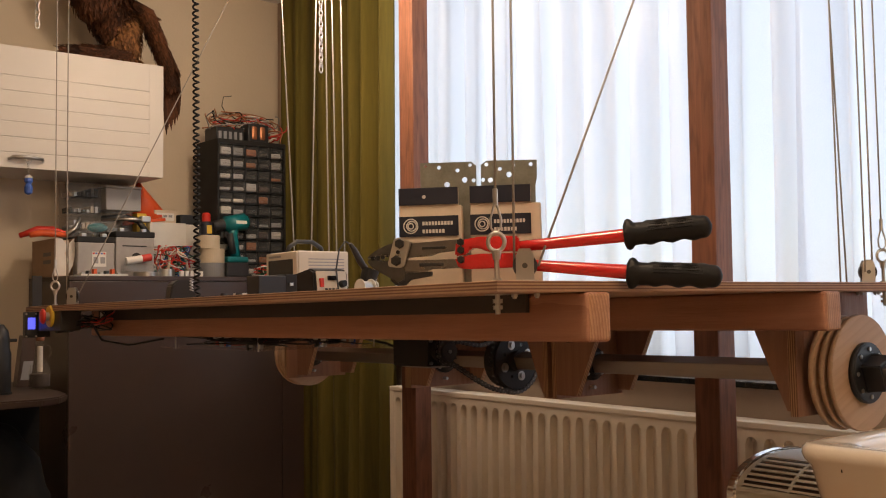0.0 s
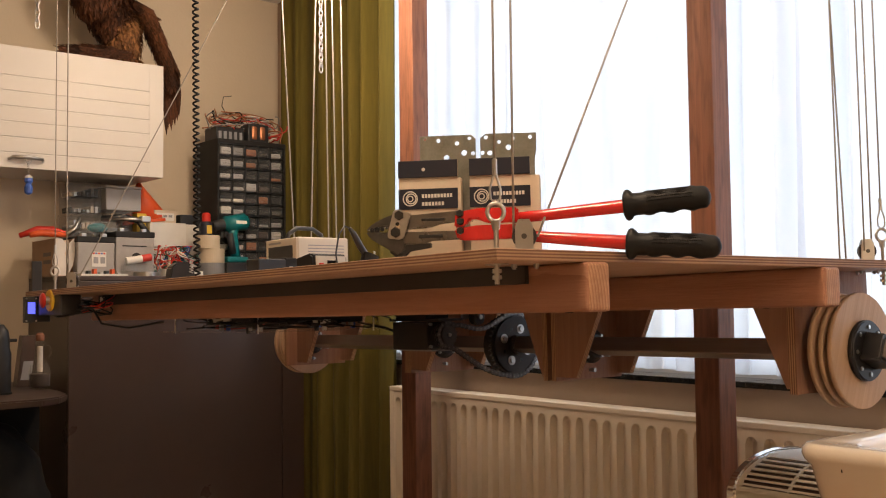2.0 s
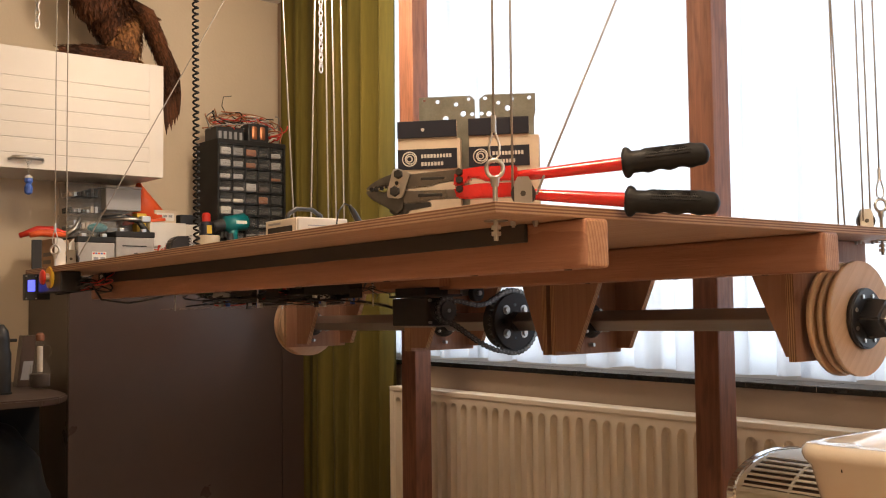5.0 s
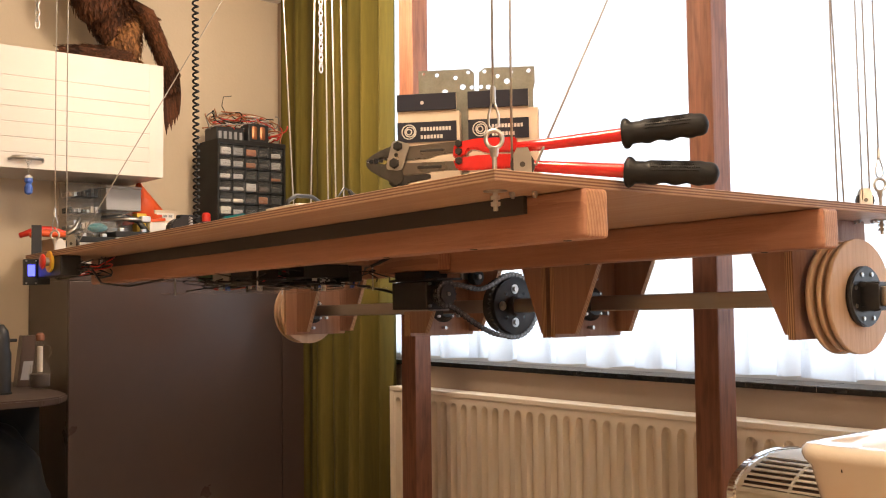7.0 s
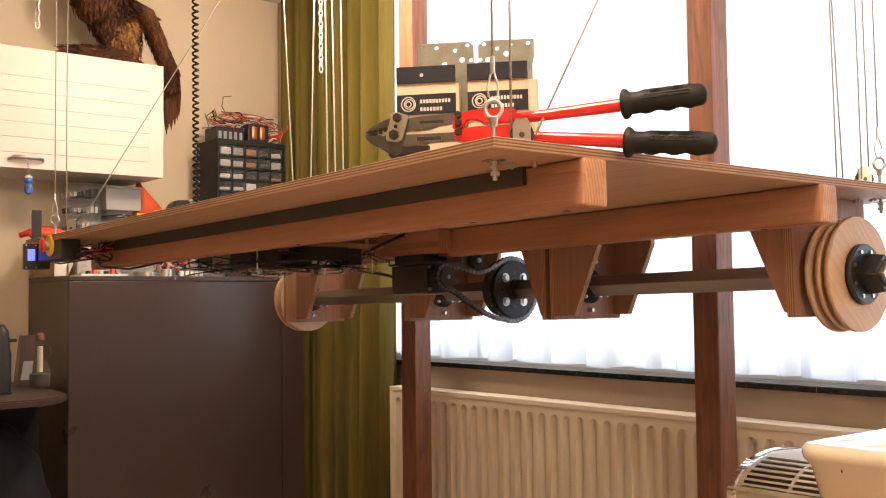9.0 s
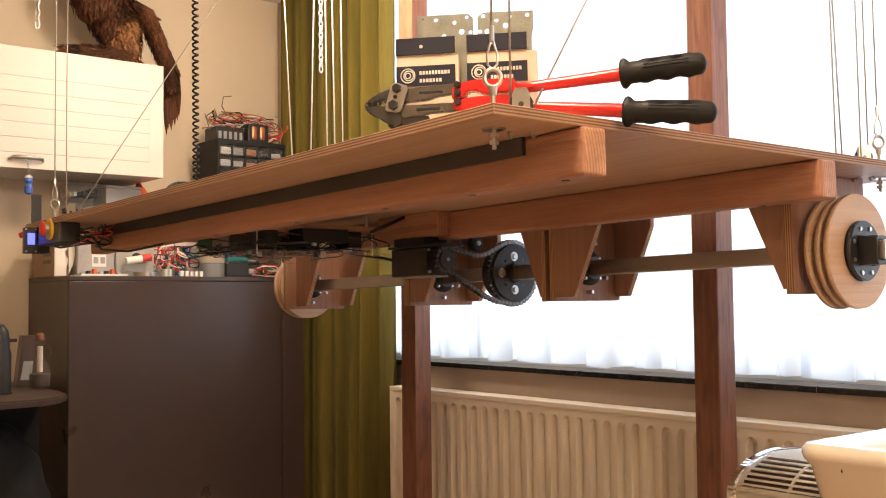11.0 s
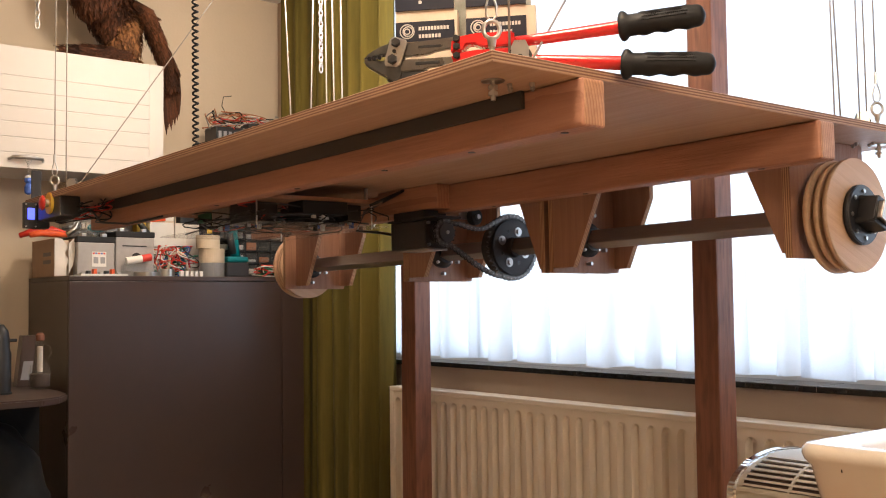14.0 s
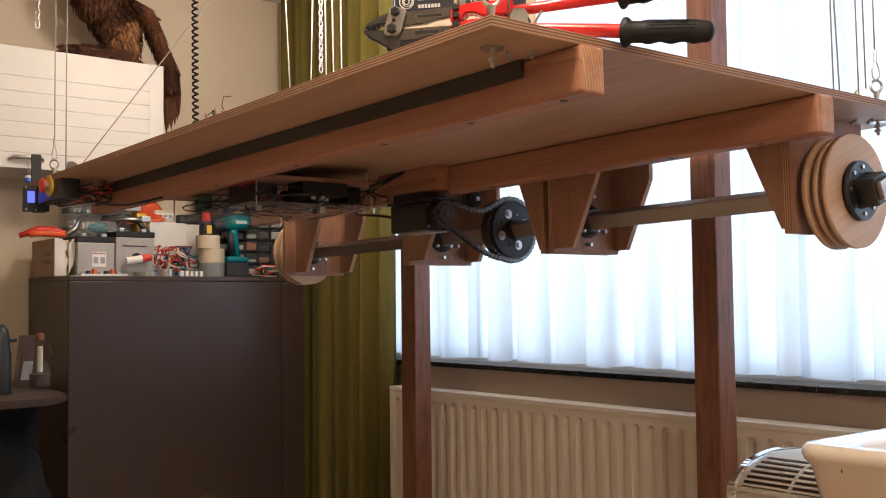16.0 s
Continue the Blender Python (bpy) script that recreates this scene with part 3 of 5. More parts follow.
big = part("sprocket", gear(0.108, 40, SX - 0.004, SX + 0.004, 0.008), M["darksteel"], shaft, "large black chain sprocket")
part("sprocket_face", cyl((SX + 0.004, 0, 0), (SX + 0.012, 0, 0), 0.093, n=48, bev=0.002), M["blackpaint"], big)
part("sprocket_hub", cyl((SX + 0.012, 0, 0), (SX + 0.03, 0, 0), 0.033, n=24, bev=0.002), M["blackpaint"], big)
part("drum", cyl((SX - 0.05, 0, 0), (SX - 0.004, 0, 0), 0.088, n=40), M["blackpaint"], big)
for k in range(4):
    a = math.pi / 2 * k
    c = (0.055 * math.cos(a), 0.055 * math.sin(a))
    part("washer", cyl((SX + 0.012, *c), (SX + 0.0135, *c), 0.0155, n=16), M["steel"], big)
    part("bolt", cyl((SX + 0.0135, *c), (SX + 0.020, *c), 0.0092, n=6, bev=0.0008), M["steel"], big)
    a += math.pi / 4
    c = (0.055 * math.cos(a), 0.055 * math.sin(a))
    part("hole", cyl((SX + 0.0121, *c), (SX + 0.0126, *c), 0.005, n=12), M["darkscreen"], big)

# bearings on the hanger plates
for x in (-2.564, -1.664, -0.947):
    b = part("bearing", lathe([(0.052, 0), (0.052, 0.012), (0.044, 0.018), (0.034, 0.03), (0.031, 0.03)], n=24), M["black"], table, smooth=False)
    b.matrix_local = pose(x, SY, SZ, 0, 90, 0)
    for k in range(4):
        a = math.pi / 4 + math.pi / 2 * k
        part("screw", lathe([(0.006, 0.012), (0.006, 0.02), (0.004, 0.024)], (0.043 * math.cos(a), 0.043 * math.sin(a), 0), 10), M["steel"], b)
    for dy, dz in ((0.02, 0.075), (0.065, -0.03), (0.0, -0.072)):
        part("nut", cyl((x, SY + dy, SZ + dz), (x + 0.02, SY + dy, SZ + dz), 0.006, n=6), M["steel"], table)

# motor, small sprocket, idler and chain
MY, MZ = 0.925, -0.172
mot = part("motor", box(-1.52, -1.335, MY - 0.045, MY + 0.045, MZ - 0.047, MZ + 0.042, 0.004), M["blackpaint"], table, "black electric motor under its wooden block")
part("mount_plate", box(-1.53, -1.27, MY - 0.05, MY + 0.05, MZ + 0.044, MZ + 0.051, 0.001), M["blackpaint"], mot)
part("mount_strut", box(-1.50, -1.34, MY - 0.046, MY + 0.046, MZ + 0.051, -0.0975), M["blackpaint"], mot)
part("gearbox", cyl((-1.335, MY, MZ), (-1.305, MY, MZ), 0.03, n=24), M["blackpaint"], mot)
part("belly_plate", box(-1.50, -1.34, MY - 0.03, MY + 0.05, MZ - 0.052, MZ - 0.0475), M["alu"], mot)
for dy, dz in ((-0.034, 0.034), (-0.034, -0.036), (0.034, 0.034)):
    part("screw", cyl((-1.335, MY + dy, MZ + dz), (-1.326, MY + dy, MZ + dz), 0.005, n=10), M["steel"], mot)
pin = part("pinion", gear(0.041, 15, SX - 0.004, SX + 0.004, 0.006), M["darksteel"], table, "small motor sprocket")
pin.location = (0, MY, MZ)
part("pinion_hub", cyl((SX + 0.004, 0, 0), (SX + 0.012, 0, 0), 0.031, n=24, bev=0.002), M["darksteel"], pin)
part("shaft_end", cyl((SX - 0.03, 0, 0), (SX + 0.016, 0, 0), 0.006, n=12), M["steel"], pin)
idl = part("idler", cyl((SX - 0.012, 1.048, -0.118), (SX + 0.012, 1.048, -0.118), 0.026, n=28, bev=0.003), M["dgrey"], table, "grey idler roller on the chain")
part("idler_bolt", cyl((SX + 0.012, 1.048, -0.118), (SX + 0.022, 1.048, -0.118), 0.008, n=6), M["steel"], idl)
part("idler_arm", box(SX - 0.022, SX - 0.013, 1.0, 1.06, -0.125, -0.0195), M["steel"], idl)
CR = 0.104
path = []
for k in range(40):  # over the big sprocket, from lower left round the right to the top left
    a = radians(-112 + 232 * k / 39)
    path.append((SY + CR * math.cos(a), SZ + CR * math.sin(a)))
path += [(1.122, -0.136), (1.10, -0.148), (1.075, -0.155), (1.05, -0.157), (1.02, -0.152), (0.995, -0.146), (0.975, -0.142)]
for k in range(16):
    a = radians(48 + 240 * k / 15)
    path.append((MY + 0.039 * math.cos(a), MZ + 0.039 * math.sin(a)))
path += [(0.965, -0.222), (1.0, -0.243), (1.04, -0.266), (1.08, -0.286), (1.12, -0.301), (1.15, -0.308)]
loop = [Vector((0, *p)) for p in path]
run, dist = [], [0.0]
for a, b in zip(loop, loop[1:] + loop[:1]):
    dist.append(dist[-1] + (b - a).length)
NL = int(dist[-1] / 0.0163) // 2 * 2


def along(s):
    s %= dist[-1]
    for k in range(len(loop)):
        if dist[k + 1] >= s:
            return loop[k].lerp(loop[(k + 1) % len(loop)], (s - dist[k]) / max(dist[k + 1] - dist[k], 1e-6))


def link_shape(off, plates, pins):
    """Two waisted side plates with bright pin ends on two rollers."""
    bm = bmesh.new()
    h = 0.0163 / 2
    pts = []
    for cx, a0 in ((h, -130), (-h, 50)):
        for k in range(9):
            a = radians(a0 + 32.5 * k)
            pts.append((cx + 0.0078 * math.cos(a), 0.0078 * math.sin(a)))
        pts.append((0.0, 0.0042 if cx > 0 else -0.0042))
    for s_ in (-1, 1):
        prism(pts, "z", s_ * off - 0.0009, s_ * off + 0.0009, bm=bm)
    first = len(bm.faces)
    for s_ in (-1, 1):
        for cx in (h, -h):
            cyl((cx, 0, s_ * off), (cx, 0, s_ * (off + 0.0016)), 0.0023, n=8, bm=bm)
    for cx in (h, -h):
        cyl((cx, 0, -off), (cx, 0, off), 0.0045, n=8, bm=bm)
    me = bpy.data.meshes.new("link")
    for k, f in enumerate(bm.faces):
        f.material_index = 1 if k >= first else 0
    bm.to_mesh(me)
    bm.free()
    me.materials.append(plates)
    me.materials.append(pins)
    return me


chain = part("chain", tube([(SX, p.y, p.z) for p in loop], 0.0012, n=5, closed=True), M["jawd"], table, "oily steel roller chain")
LINKS = (link_shape(0.0058, M["jawd"], M["chainsteel"]), link_shape(0.0078, M["oiled"], M["chainsteel"]))


def link_pose(s):
    """A link's place on the loop, in the table's space."""
    p, q_ = along(s), along(s + dist[-1] / NL)
    d = (q_ - p).normalized()
    side = Vector((1, 0, 0))
    return Matrix.Translation((p + q_) / 2 + Vector((SX, 0, 0))) @ Matrix((d, side.cross(d), side)).transposed().to_4x4()


CHAIN = []
for k in range(NL):
    ob = new("link", LINKS[k % 2])
    ob.parent = chain
    ob.matrix_local = link_pose(k * dist[-1] / NL)
    CHAIN.append((ob, k * dist[-1] / NL))


# eye bolts with wire loops, pulleys and their screws
def eye(x, y, rope_from=0.3):
    e = part("eye_bolt", cyl((x, y, -0.055), (x, y, 0.055), 0.0045, n=10), M["steel"], table, "galvanised eye bolt")
    ring = [(x + 0.0145 * math.cos(a) * 0.6, y + 0.0145 * math.cos(a) * 0.8, 0.071 + 0.0158 * math.sin(a)) for a in [2 * math.pi * k / 20 for k in range(20)]]
    part("eye", tube(ring, 0.004, 8, closed=True), M["steel"], e)
    part("collar", cyl((x, y, 0.040), (x, y, 0.056), 0.0065, 0.009, n=12), M["steel"], e)
    for z in (0.004, -0.032, -0.043):
        part("nut", cyl((x, y, z - 0.0035), (x, y, z + 0.0035), 0.009, n=6), M["steel"], e)
    part("washer", cyl((x, y, -0.0215), (x, y, -0.0195), 0.021, n=24), M["steel"], e)
    part("washer", cyl((x, y, 0.0), (x, y, 0.0016), 0.013, n=20), M["steel"], e)
    lp = [(x + 0.006 * s, y + 0.007 * s, z) for s, z in ((0, 0.15), (0.3, 0.135), (1.0, 0.112), (0.9, 0.095), (0, 0.086), (-0.9, 0.095), (-1.0, 0.112), (-0.3, 0.135), (0, 0.15))]
    part("thimble", tube(lp, 0.0022, 6), M["steel"], e)
    part("ferrule", cyl((x, y, 0.135), (x, y, 0.165), 0.0048, n=12, bev=0.001), M["steel"], e)


eye(-0.104, 0.092)
eye(-0.104, 1.392)
eye(-2.455, 0.09)
eye(-2.36, 1.392)


def pulley(x, y, rz, h=0.082):
    b = part("pulley", bmesh.new(), M["steel"], table, "steel pulley in an upright bracket")
    bm = bmesh.new()
    for s_ in (-1, 1):
        prism([(-0.016, 0.001), (0.016, 0.001), (0.016, h - 0.012), (0.010, h), (-0.010, h), (-0.016, h - 0.012)], "y", s_ * 0.009 - 0.001, s_ * 0.009 + 0.001, bm=bm)
    box(-0.026, 0.026, -0.02, 0.02, 0.0, 0.0015, bm=bm)
    box(-0.010, 0.010, -0.010, 0.010, h - 0.0015, h + 0.0005, bm=bm)
    bm.to_mesh(b.data)
    bm.free()
    b.matrix_local = pose(x, y, 0.0005, 0, 0, rz)
    part("wheel", cyl((0, -0.0065, h * 0.5), (0, 0.0065, h * 0.5), 0.022, n=28), M["blackpaint"], b)
    part("axle", cyl((0, -0.0125, h * 0.5), (0, 0.0125, h * 0.5), 0.005, n=10), M["jaw"], b)
    for sx in (-0.02, 0.02):
        for sy in (-0.015, 0.015):
            part("bolt", cyl((sx, sy, -0.028), (sx, sy, 0.004), 0.0032, n=8), M["steel"], b)
            part("nut", cyl((sx, sy, -0.025), (sx, sy, -0.0195), 0.0055, n=6), M["steel"], b)


pulley(-0.105, 0.16, 45, 0.06)
pulley(-0.12, 1.345, 45, 0.06)
pulley(-2.30, 0.10, 45, 0.06)
# ---- on the table ----
CUTP = pose(-0.302, 0.029, 0, 0, 0, 40.2)
cut = on_table("bolt_cutter", CUTP, "large red bolt cutter with black rubber grips leaning on its edge", "bolt cutter")


def slab(name, pts, lo, hi, material, parent, label="", bev=0.0012):
    return part(name, prism(pts, "y", lo, hi, bev), material, parent, label)


slab("jaw", [(-0.064, 0.053), (-0.0495, 0.0655), (-0.0325, 0.074), (-0.016, 0.080), (0.0, 0.083), (0.012, 0.083), (0.012, 0.060), (-0.005, 0.058), (-0.03, 0.0585), (-0.04, 0.0545)], -0.009, 0.006, M["jaw"], cut, "forged steel cutting jaw", 0.003)
slab("jaw", [(-0.064, 0.0515), (-0.04, 0.0515), (-0.03, 0.047), (-0.005, 0.053), (0.012, 0.05), (0.012, 0.012), (-0.004, 0.003), (-0.0178, 0.0152), (-0.0331, 0.0237), (-0.0555, 0.0376)], -0.009, 0.006, M["jaw"], cut, "forged steel cutting jaw", 0.003)
for u, v, r in ((-0.0505, 0.053, 0.004), (-0.041, 0.0535, 0.005), (-0.031, 0.054, 0.004), (-0.0225, 0.056, 0.0025)):
    part("notch", cyl((u, -0.0096, v), (u, -0.008, v), r, n=14), M["darkscreen"], cut)
slab("jaw_arm", [(0.0, 0.077), (0.05, 0.0805), (0.115, 0.084), (0.116, 0.064), (0.075, 0.060), (0.06, 0.0545), (0.0, 0.052)], -0.007, 0.006, M["jawarm"], cut, "", 0.002)
slab("jaw_arm", [(0.0, 0.048), (0.055, 0.0475), (0.116, 0.0475), (0.116, 0.031), (0.0583, 0.0301), (0.055, 0.0264), (0.0117, 0.0246), (0.0, 0.025)], -0.007, 0.006, M["jawarm"], cut, "", 0.002)
for a, b, c, d in ((0.0428, 0.0871, 0.0665, 0.0718), (0.0371, 0.0832, 0.0352, 0.0418)):
    part("slot", box(a, b, -0.0076, -0.006, c, d, 0.0008, seg=1), M["jawd"], cut)
slab("shackle_plate", [(-0.0085, 0.0875), (0.0, 0.0905), (0.0225, 0.0825), (0.0235, 0.077), (0.0105, 0.037), (0.003, 0.0335), (-0.019, 0.0365), (-0.0205, 0.043)], -0.015, -0.0098, M["steel"], cut, "bright steel link plate", 0.0015)
slab("shackle_plate", [(-0.0085, 0.0875), (0.0225, 0.0825), (0.0105, 0.037), (-0.0195, 0.0365)], 0.007, 0.012, M["steel"], cut)
for u, v, r in ((0.0028, 0.0782, 0.0095), (-0.0043, 0.047, 0.0105), (-0.0007, 0.0627, 0.004)):
    part("bolt", cyl((u, -0.015, v), (u, -0.023 if r > 0.005 else -0.017, v), r, r * 0.85, n=6 if r > 0.005 else 14, bev=0.001), M["jawd"], cut)
slab("foot", [(-0.02, 0.012), (0.012, 0.024), (0.06, 0.026), (0.06, 0.018), (0.02, 0.012), (0.008, 0.001), (-0.006, 0.001)], -0.006, 0.006, M["jawd"], cut)
slab("cheek_plate", [(0.1048, 0.052), (0.107, 0.078), (0.125, 0.083), (0.1495, 0.0865), (0.2225, 0.0855), (0.2245, 0.0585), (0.165, 0.0585), (0.150, 0.066), (0.134, 0.066), (0.128, 0.055)], -0.013, 0.013, M["red"], cut, "red lacquered pivot cheek", 0.003)
slab("cheek_plate", [(0.1048, 0.05), (0.127, 0.053), (0.150, 0.0555), (0.2245, 0.055), (0.2245, 0.029), (0.13, 0.028), (0.1114, 0.030)], -0.013, 0.013, M["red"], cut, "red lacquered pivot cheek", 0.003)
for v in (0.0775, 0.063, 0.0459):
    part("bolt", cyl((0.117, -0.0135, v), (0.117, -0.0215, v), 0.0075, 0.0065, n=6, bev=0.001), M["jawd"], cut)
part("handle_bar", tube([(0.215, 0, 0.067), (0.26, 0, 0.0695), (0.42, 0, 0.0815), (0.45, 0, 0.084)], [0.0095, 0.0105, 0.0125, 0.0125], 14), M["red"], cut, "red tube handle")
part("handle_bar", tube([(0.215, 0, 0.036), (0.26, 0, 0.031), (0.42, 0, 0.015), (0.45, 0, 0.012)], [0.0095, 0.0105, 0.0135, 0.0135], 14), M["red"], cut, "red tube handle")


def grip(name, a, b):
    """A moulded rubber grip along a line, with a collar, finger waves and a knurled patch."""
    a, b = Vector(a), Vector(b)
    d = (b - a).normalized()
    up = Vector((0, 1, 0)).cross(d) * -1
    if up.z < 0:
        up = -up
    n, L = 40, (b - a).length
    bm = bmesh.new()
    rings = []
    for i in range(n + 1):
        f = i / n
        s = f * L
        h = 0.0205 + 0.002 * math.sin(f * 26) * (1 if 0.2 < f < 0.85 else 0.2)
        if f < 0.12:
            h += 0.006 * math.sin(f / 0.12 * math.pi) + 0.0015
        if f > 0.9:
            h *= math.sqrt(max(1e-3, 1 - ((f - 0.9) / 0.1) ** 2 * 0.97))
        if f < 0.02:
            h *= 0.75
        w = 0.0165 if f < 0.9 else 0.0165 * h / 0.0205
        rings.append([bm.verts.new(a + d * s + up * (h * math.sin(2 * math.pi * k / 20)) + Vector((0, 1, 0)) * (w * math.cos(2 * math.pi * k / 20))) for k in range(20)])
    for r, q_ in zip(rings, rings[1:]):
        for k in range(20):
            bm.faces.new((r[k], r[(k + 1) % 20], q_[(k + 1) % 20], q_[k]))
    bm.faces.new(rings[0][::-1])
    bm.faces.new(rings[-1])
    bmesh.ops.recalc_face_normals(bm, faces=bm.faces[:])
    g = part("grip", bm, M["grip"], cut, "black rubber grip", True)
    kn = bmesh.new()
    for i in range(22):
        for j in range(6):
            s = L * (0.28 + 0.52 * (i + 0.5 * (j % 2)) / 22)
            an = radians(172 - 17 * j)
            p = a + d * s + up * (0.0207 * math.sin(an)) + Vector((0, 1, 0)) * (0.0168 * math.cos(an))
            own = bmesh.new()
            bmesh.ops.create_cone(own, segments=4, radius1=0.0028, radius2=0.0006, depth=0.003, cap_ends=True)
            nrm = up * math.sin(an) + Vector((0, 1, 0)) * math.cos(an)
            own.transform(Matrix.Translation(p) @ nrm.to_track_quat("Z", "Y").to_matrix().to_4x4())
            merge(kn, own)
    part("knurling", kn, M["grip"], g)["kind"] = "stuff"


grip("grip", (0.409, 0, 0.0815), (0.562, 0, 0.0925))
grip("grip", (0.412, 0, 0.0135), (0.577, 0, 0.003))

PKP = pose(-0.326, 0.072, 0, 0, 0, 43)


def package(u0, u1, ur):
    p = on_table("cable_package", PKP @ pose(u0, 0, 0), "cream cardboard package with dark blue printed panels standing on the table", "package", "packages on the table")
    w = u1 - u0
    part("carton", box(0, ur - u0, 0.001, 0.028, 0, 0.153, 0.0015), M["card"], p)
    head = box(0, w, -0.003, 0.0005, 0.155, 0.1875, 0.0006, seg=1)
    part("header_card", head, M["navy"], p, "dark blue header card with a hang hole")
    part("header_back", box(0, w, 0.0005, 0.006, 0.1532, 0.186), M["card"], p)
    # pale disc laid on the card, painting the daylight seen through its hang hole
    part("hang_hole", cyl((w * 0.43, -0.0036, 0.170), (w * 0.43, -0.003, 0.170), 0.0035, n=14), M["print"], p)
    part("label_panel", box(0, w, -0.0012, 0.0005, 0.095, 0.1335), M["navy"], p, "dark blue label with a pale ring mark and bars")
    for k, r in enumerate((0.0135, 0.0093, 0.0052)):
        ring = [(0.0225 + 0.0015 * (k == 1) + r * math.cos(a), -0.0014, 0.115 + r * math.sin(a)) for a in [2 * math.pi * i / 28 for i in range(28)]]
        part("ring_mark", tube(ring, 0.0012, 5, closed=True), M["print"], p)
    for z, l, nn in ((0.1195, 0.060, 10), (0.1045, 0.044, 7)):
        step = l / nn
        for k in range(nn):
            part("bar_mark", box(0.045 + k * step, 0.045 + k * step + step * 0.72, -0.0019, -0.0012, z - 0.0035, z + 0.0035), M["print"], p)


package(-0.022, 0.092, 0.098)
package(0.1145, 0.229, 0.247)



def pierced(pts, holes, lo, hi):
    """A plate in the xz plane with round holes through it."""
    bm = bmesh.new()
    loops = [pts] + [[(u + r * math.cos(2 * math.pi * k / 14), v + r * math.sin(2 * math.pi * k / 14)) for k in range(14)] for u, v, r in holes]
    edges = []
    for l in loops:
        vs = [bm.verts.new((u, lo, v)) for u, v in l]
        edges += [bm.edges.new((a, b)) for a, b in zip(vs, vs[1:] + vs[:1])]
    bmesh.ops.triangle_fill(bm, use_beauty=True, edges=edges)
    made = bmesh.ops.extrude_face_region(bm, geom=bm.faces[:])
    bmesh.ops.translate(bm, vec=(0, hi - lo, 0), verts=[e for e in made["geom"] if isinstance(e, bmesh.types.BMVert)])
    bmesh.ops.recalc_face_normals(bm, faces=bm.faces[:])
    return bm


BRP = pose(-0.258, 0.182, 0, 0, 0, 43)
for u0, pts, holes in (
        (-0.11, [(-0.108, 0.0), (-0.108, 0.165), (-0.110, 0.168), (-0.110, 0.240), (-0.010, 0.2395), (-0.001, 0.231), (-0.001, 0.0)],
         ((-0.0997, 0.2337, 0.003), (-0.0735, 0.2303, 0.004), (-0.0373, 0.2234, 0.004), (-0.0128, 0.2326, 0.0035), (-0.0235, 0.2046, 0.0055), (-0.0063, 0.203, 0.004), (-0.0582, 0.1965, 0.0055))),
        (0.008, [(0.008, 0.0), (0.008, 0.232), (0.019, 0.240), (0.1155, 0.238), (0.1155, 0.205), (0.112, 0.19), (0.112, 0.0)],
         ((0.0191, 0.2328, 0.0038), (0.0445, 0.2229, 0.0038), (0.0709, 0.2289, 0.0035), (0.1039, 0.2301, 0.0038), (0.062, 0.2118, 0.0055), (0.012, 0.2032, 0.004), (0.0261, 0.2023, 0.005)))):
    b = on_table("steel_bracket", BRP, "galvanised steel angle bracket with punched holes standing on end", "bracket", "brackets behind the packages")
    part("upright_plate", pierced(pts, holes, 0.0, 0.003), M["galv"], b)
    xs = [p[0] for p in pts]
    part("fold", box(min(xs) + 0.001, max(xs) - 0.001, 0.003, 0.05, 0.0, 0.0028), M["galv"], b)

# bench power supply
ps = on_table("power_supply", pose(-2.13, 0.88, 0), "cream bench power supply with a black display front", "power supply")
part("case", box(-0.24, 0, 0.006, 0.23, 0.012, 0.195, 0.005), M["cream"], ps)
bez = part("front_panel", box(-0.237, -0.003, 0.0, 0.0055, 0.014, 0.193, 0.002), M["cream"], ps)
part("display", box(-0.215, -0.03, -0.003, -0.0002, 0.085, 0.165, 0.001), M["darkscreen"], bez, "dark display window")
part("title_strip", box(-0.215, -0.12, -0.001, -0.0002, 0.174, 0.182), M["grey"], bez)
for k in range(3):
    part("knob", cyl((-0.2 + 0.075 * k, 0.0, 0.05), (-0.2 + 0.075 * k, -0.018, 0.05), 0.014, 0.012, n=20, bev=0.001), M["black"], bez)
part("carry_handle", tube([(-0.12, 0.03, 0.194), (-0.12, 0.035, 0.215), (-0.12, 0.07, 0.238), (-0.12, 0.14, 0.238), (-0.12, 0.18, 0.215), (-0.12, 0.185, 0.194)], 0.009, 8), M["black"], ps, "black carry handle")
for k in range(7):
    part("vent_slot", box(-0.0004, 0.0006, 0.05, 0.21, 0.09 + 0.012 * k, 0.094 + 0.012 * k), M["grey"], ps)
for x in (-0.22, -0.02):
    for y in (0.03, 0.2):
        part("foot", cyl((x, y, 0), (x, y, 0.0125), 0.01, n=12), M["black"], ps)

# soldering station with its iron and holder
ss = on_table("soldering_station", pose(-1.76, 0.725, 0, 0, 0, 4), "black soldering station with a cream control panel", "soldering station")
part("case", prism([(-0.13, 0), (-0.13, 0.09), (-0.02, 0.11), (0.0, 0.10), (0.012, 0.0)], "y", 0, 0.145, 0.006), M["dgrey"], ss)
pan = part("front_panel", prism([(0.0005, 0.1), (0.0125, 0.005), (0.0155, 0.005), (0.0035, 0.1)], "y", 0.01, 0.135), M["cream"], ss, "cream control panel")
part("display", box(0.006, 0.0125, 0.055, 0.09, 0.068, 0.084), M["darkscreen"], pan)
part("rocker_switch", box(0.006, 0.017, 0.02, 0.034, 0.045, 0.075, 0.001), M["redp"], pan, "red rocker switch")
part("knob", cyl((0.006, 0.113, 0.055), (0.028, 0.113, 0.058), 0.013, 0.011, n=18), M["black"], pan)
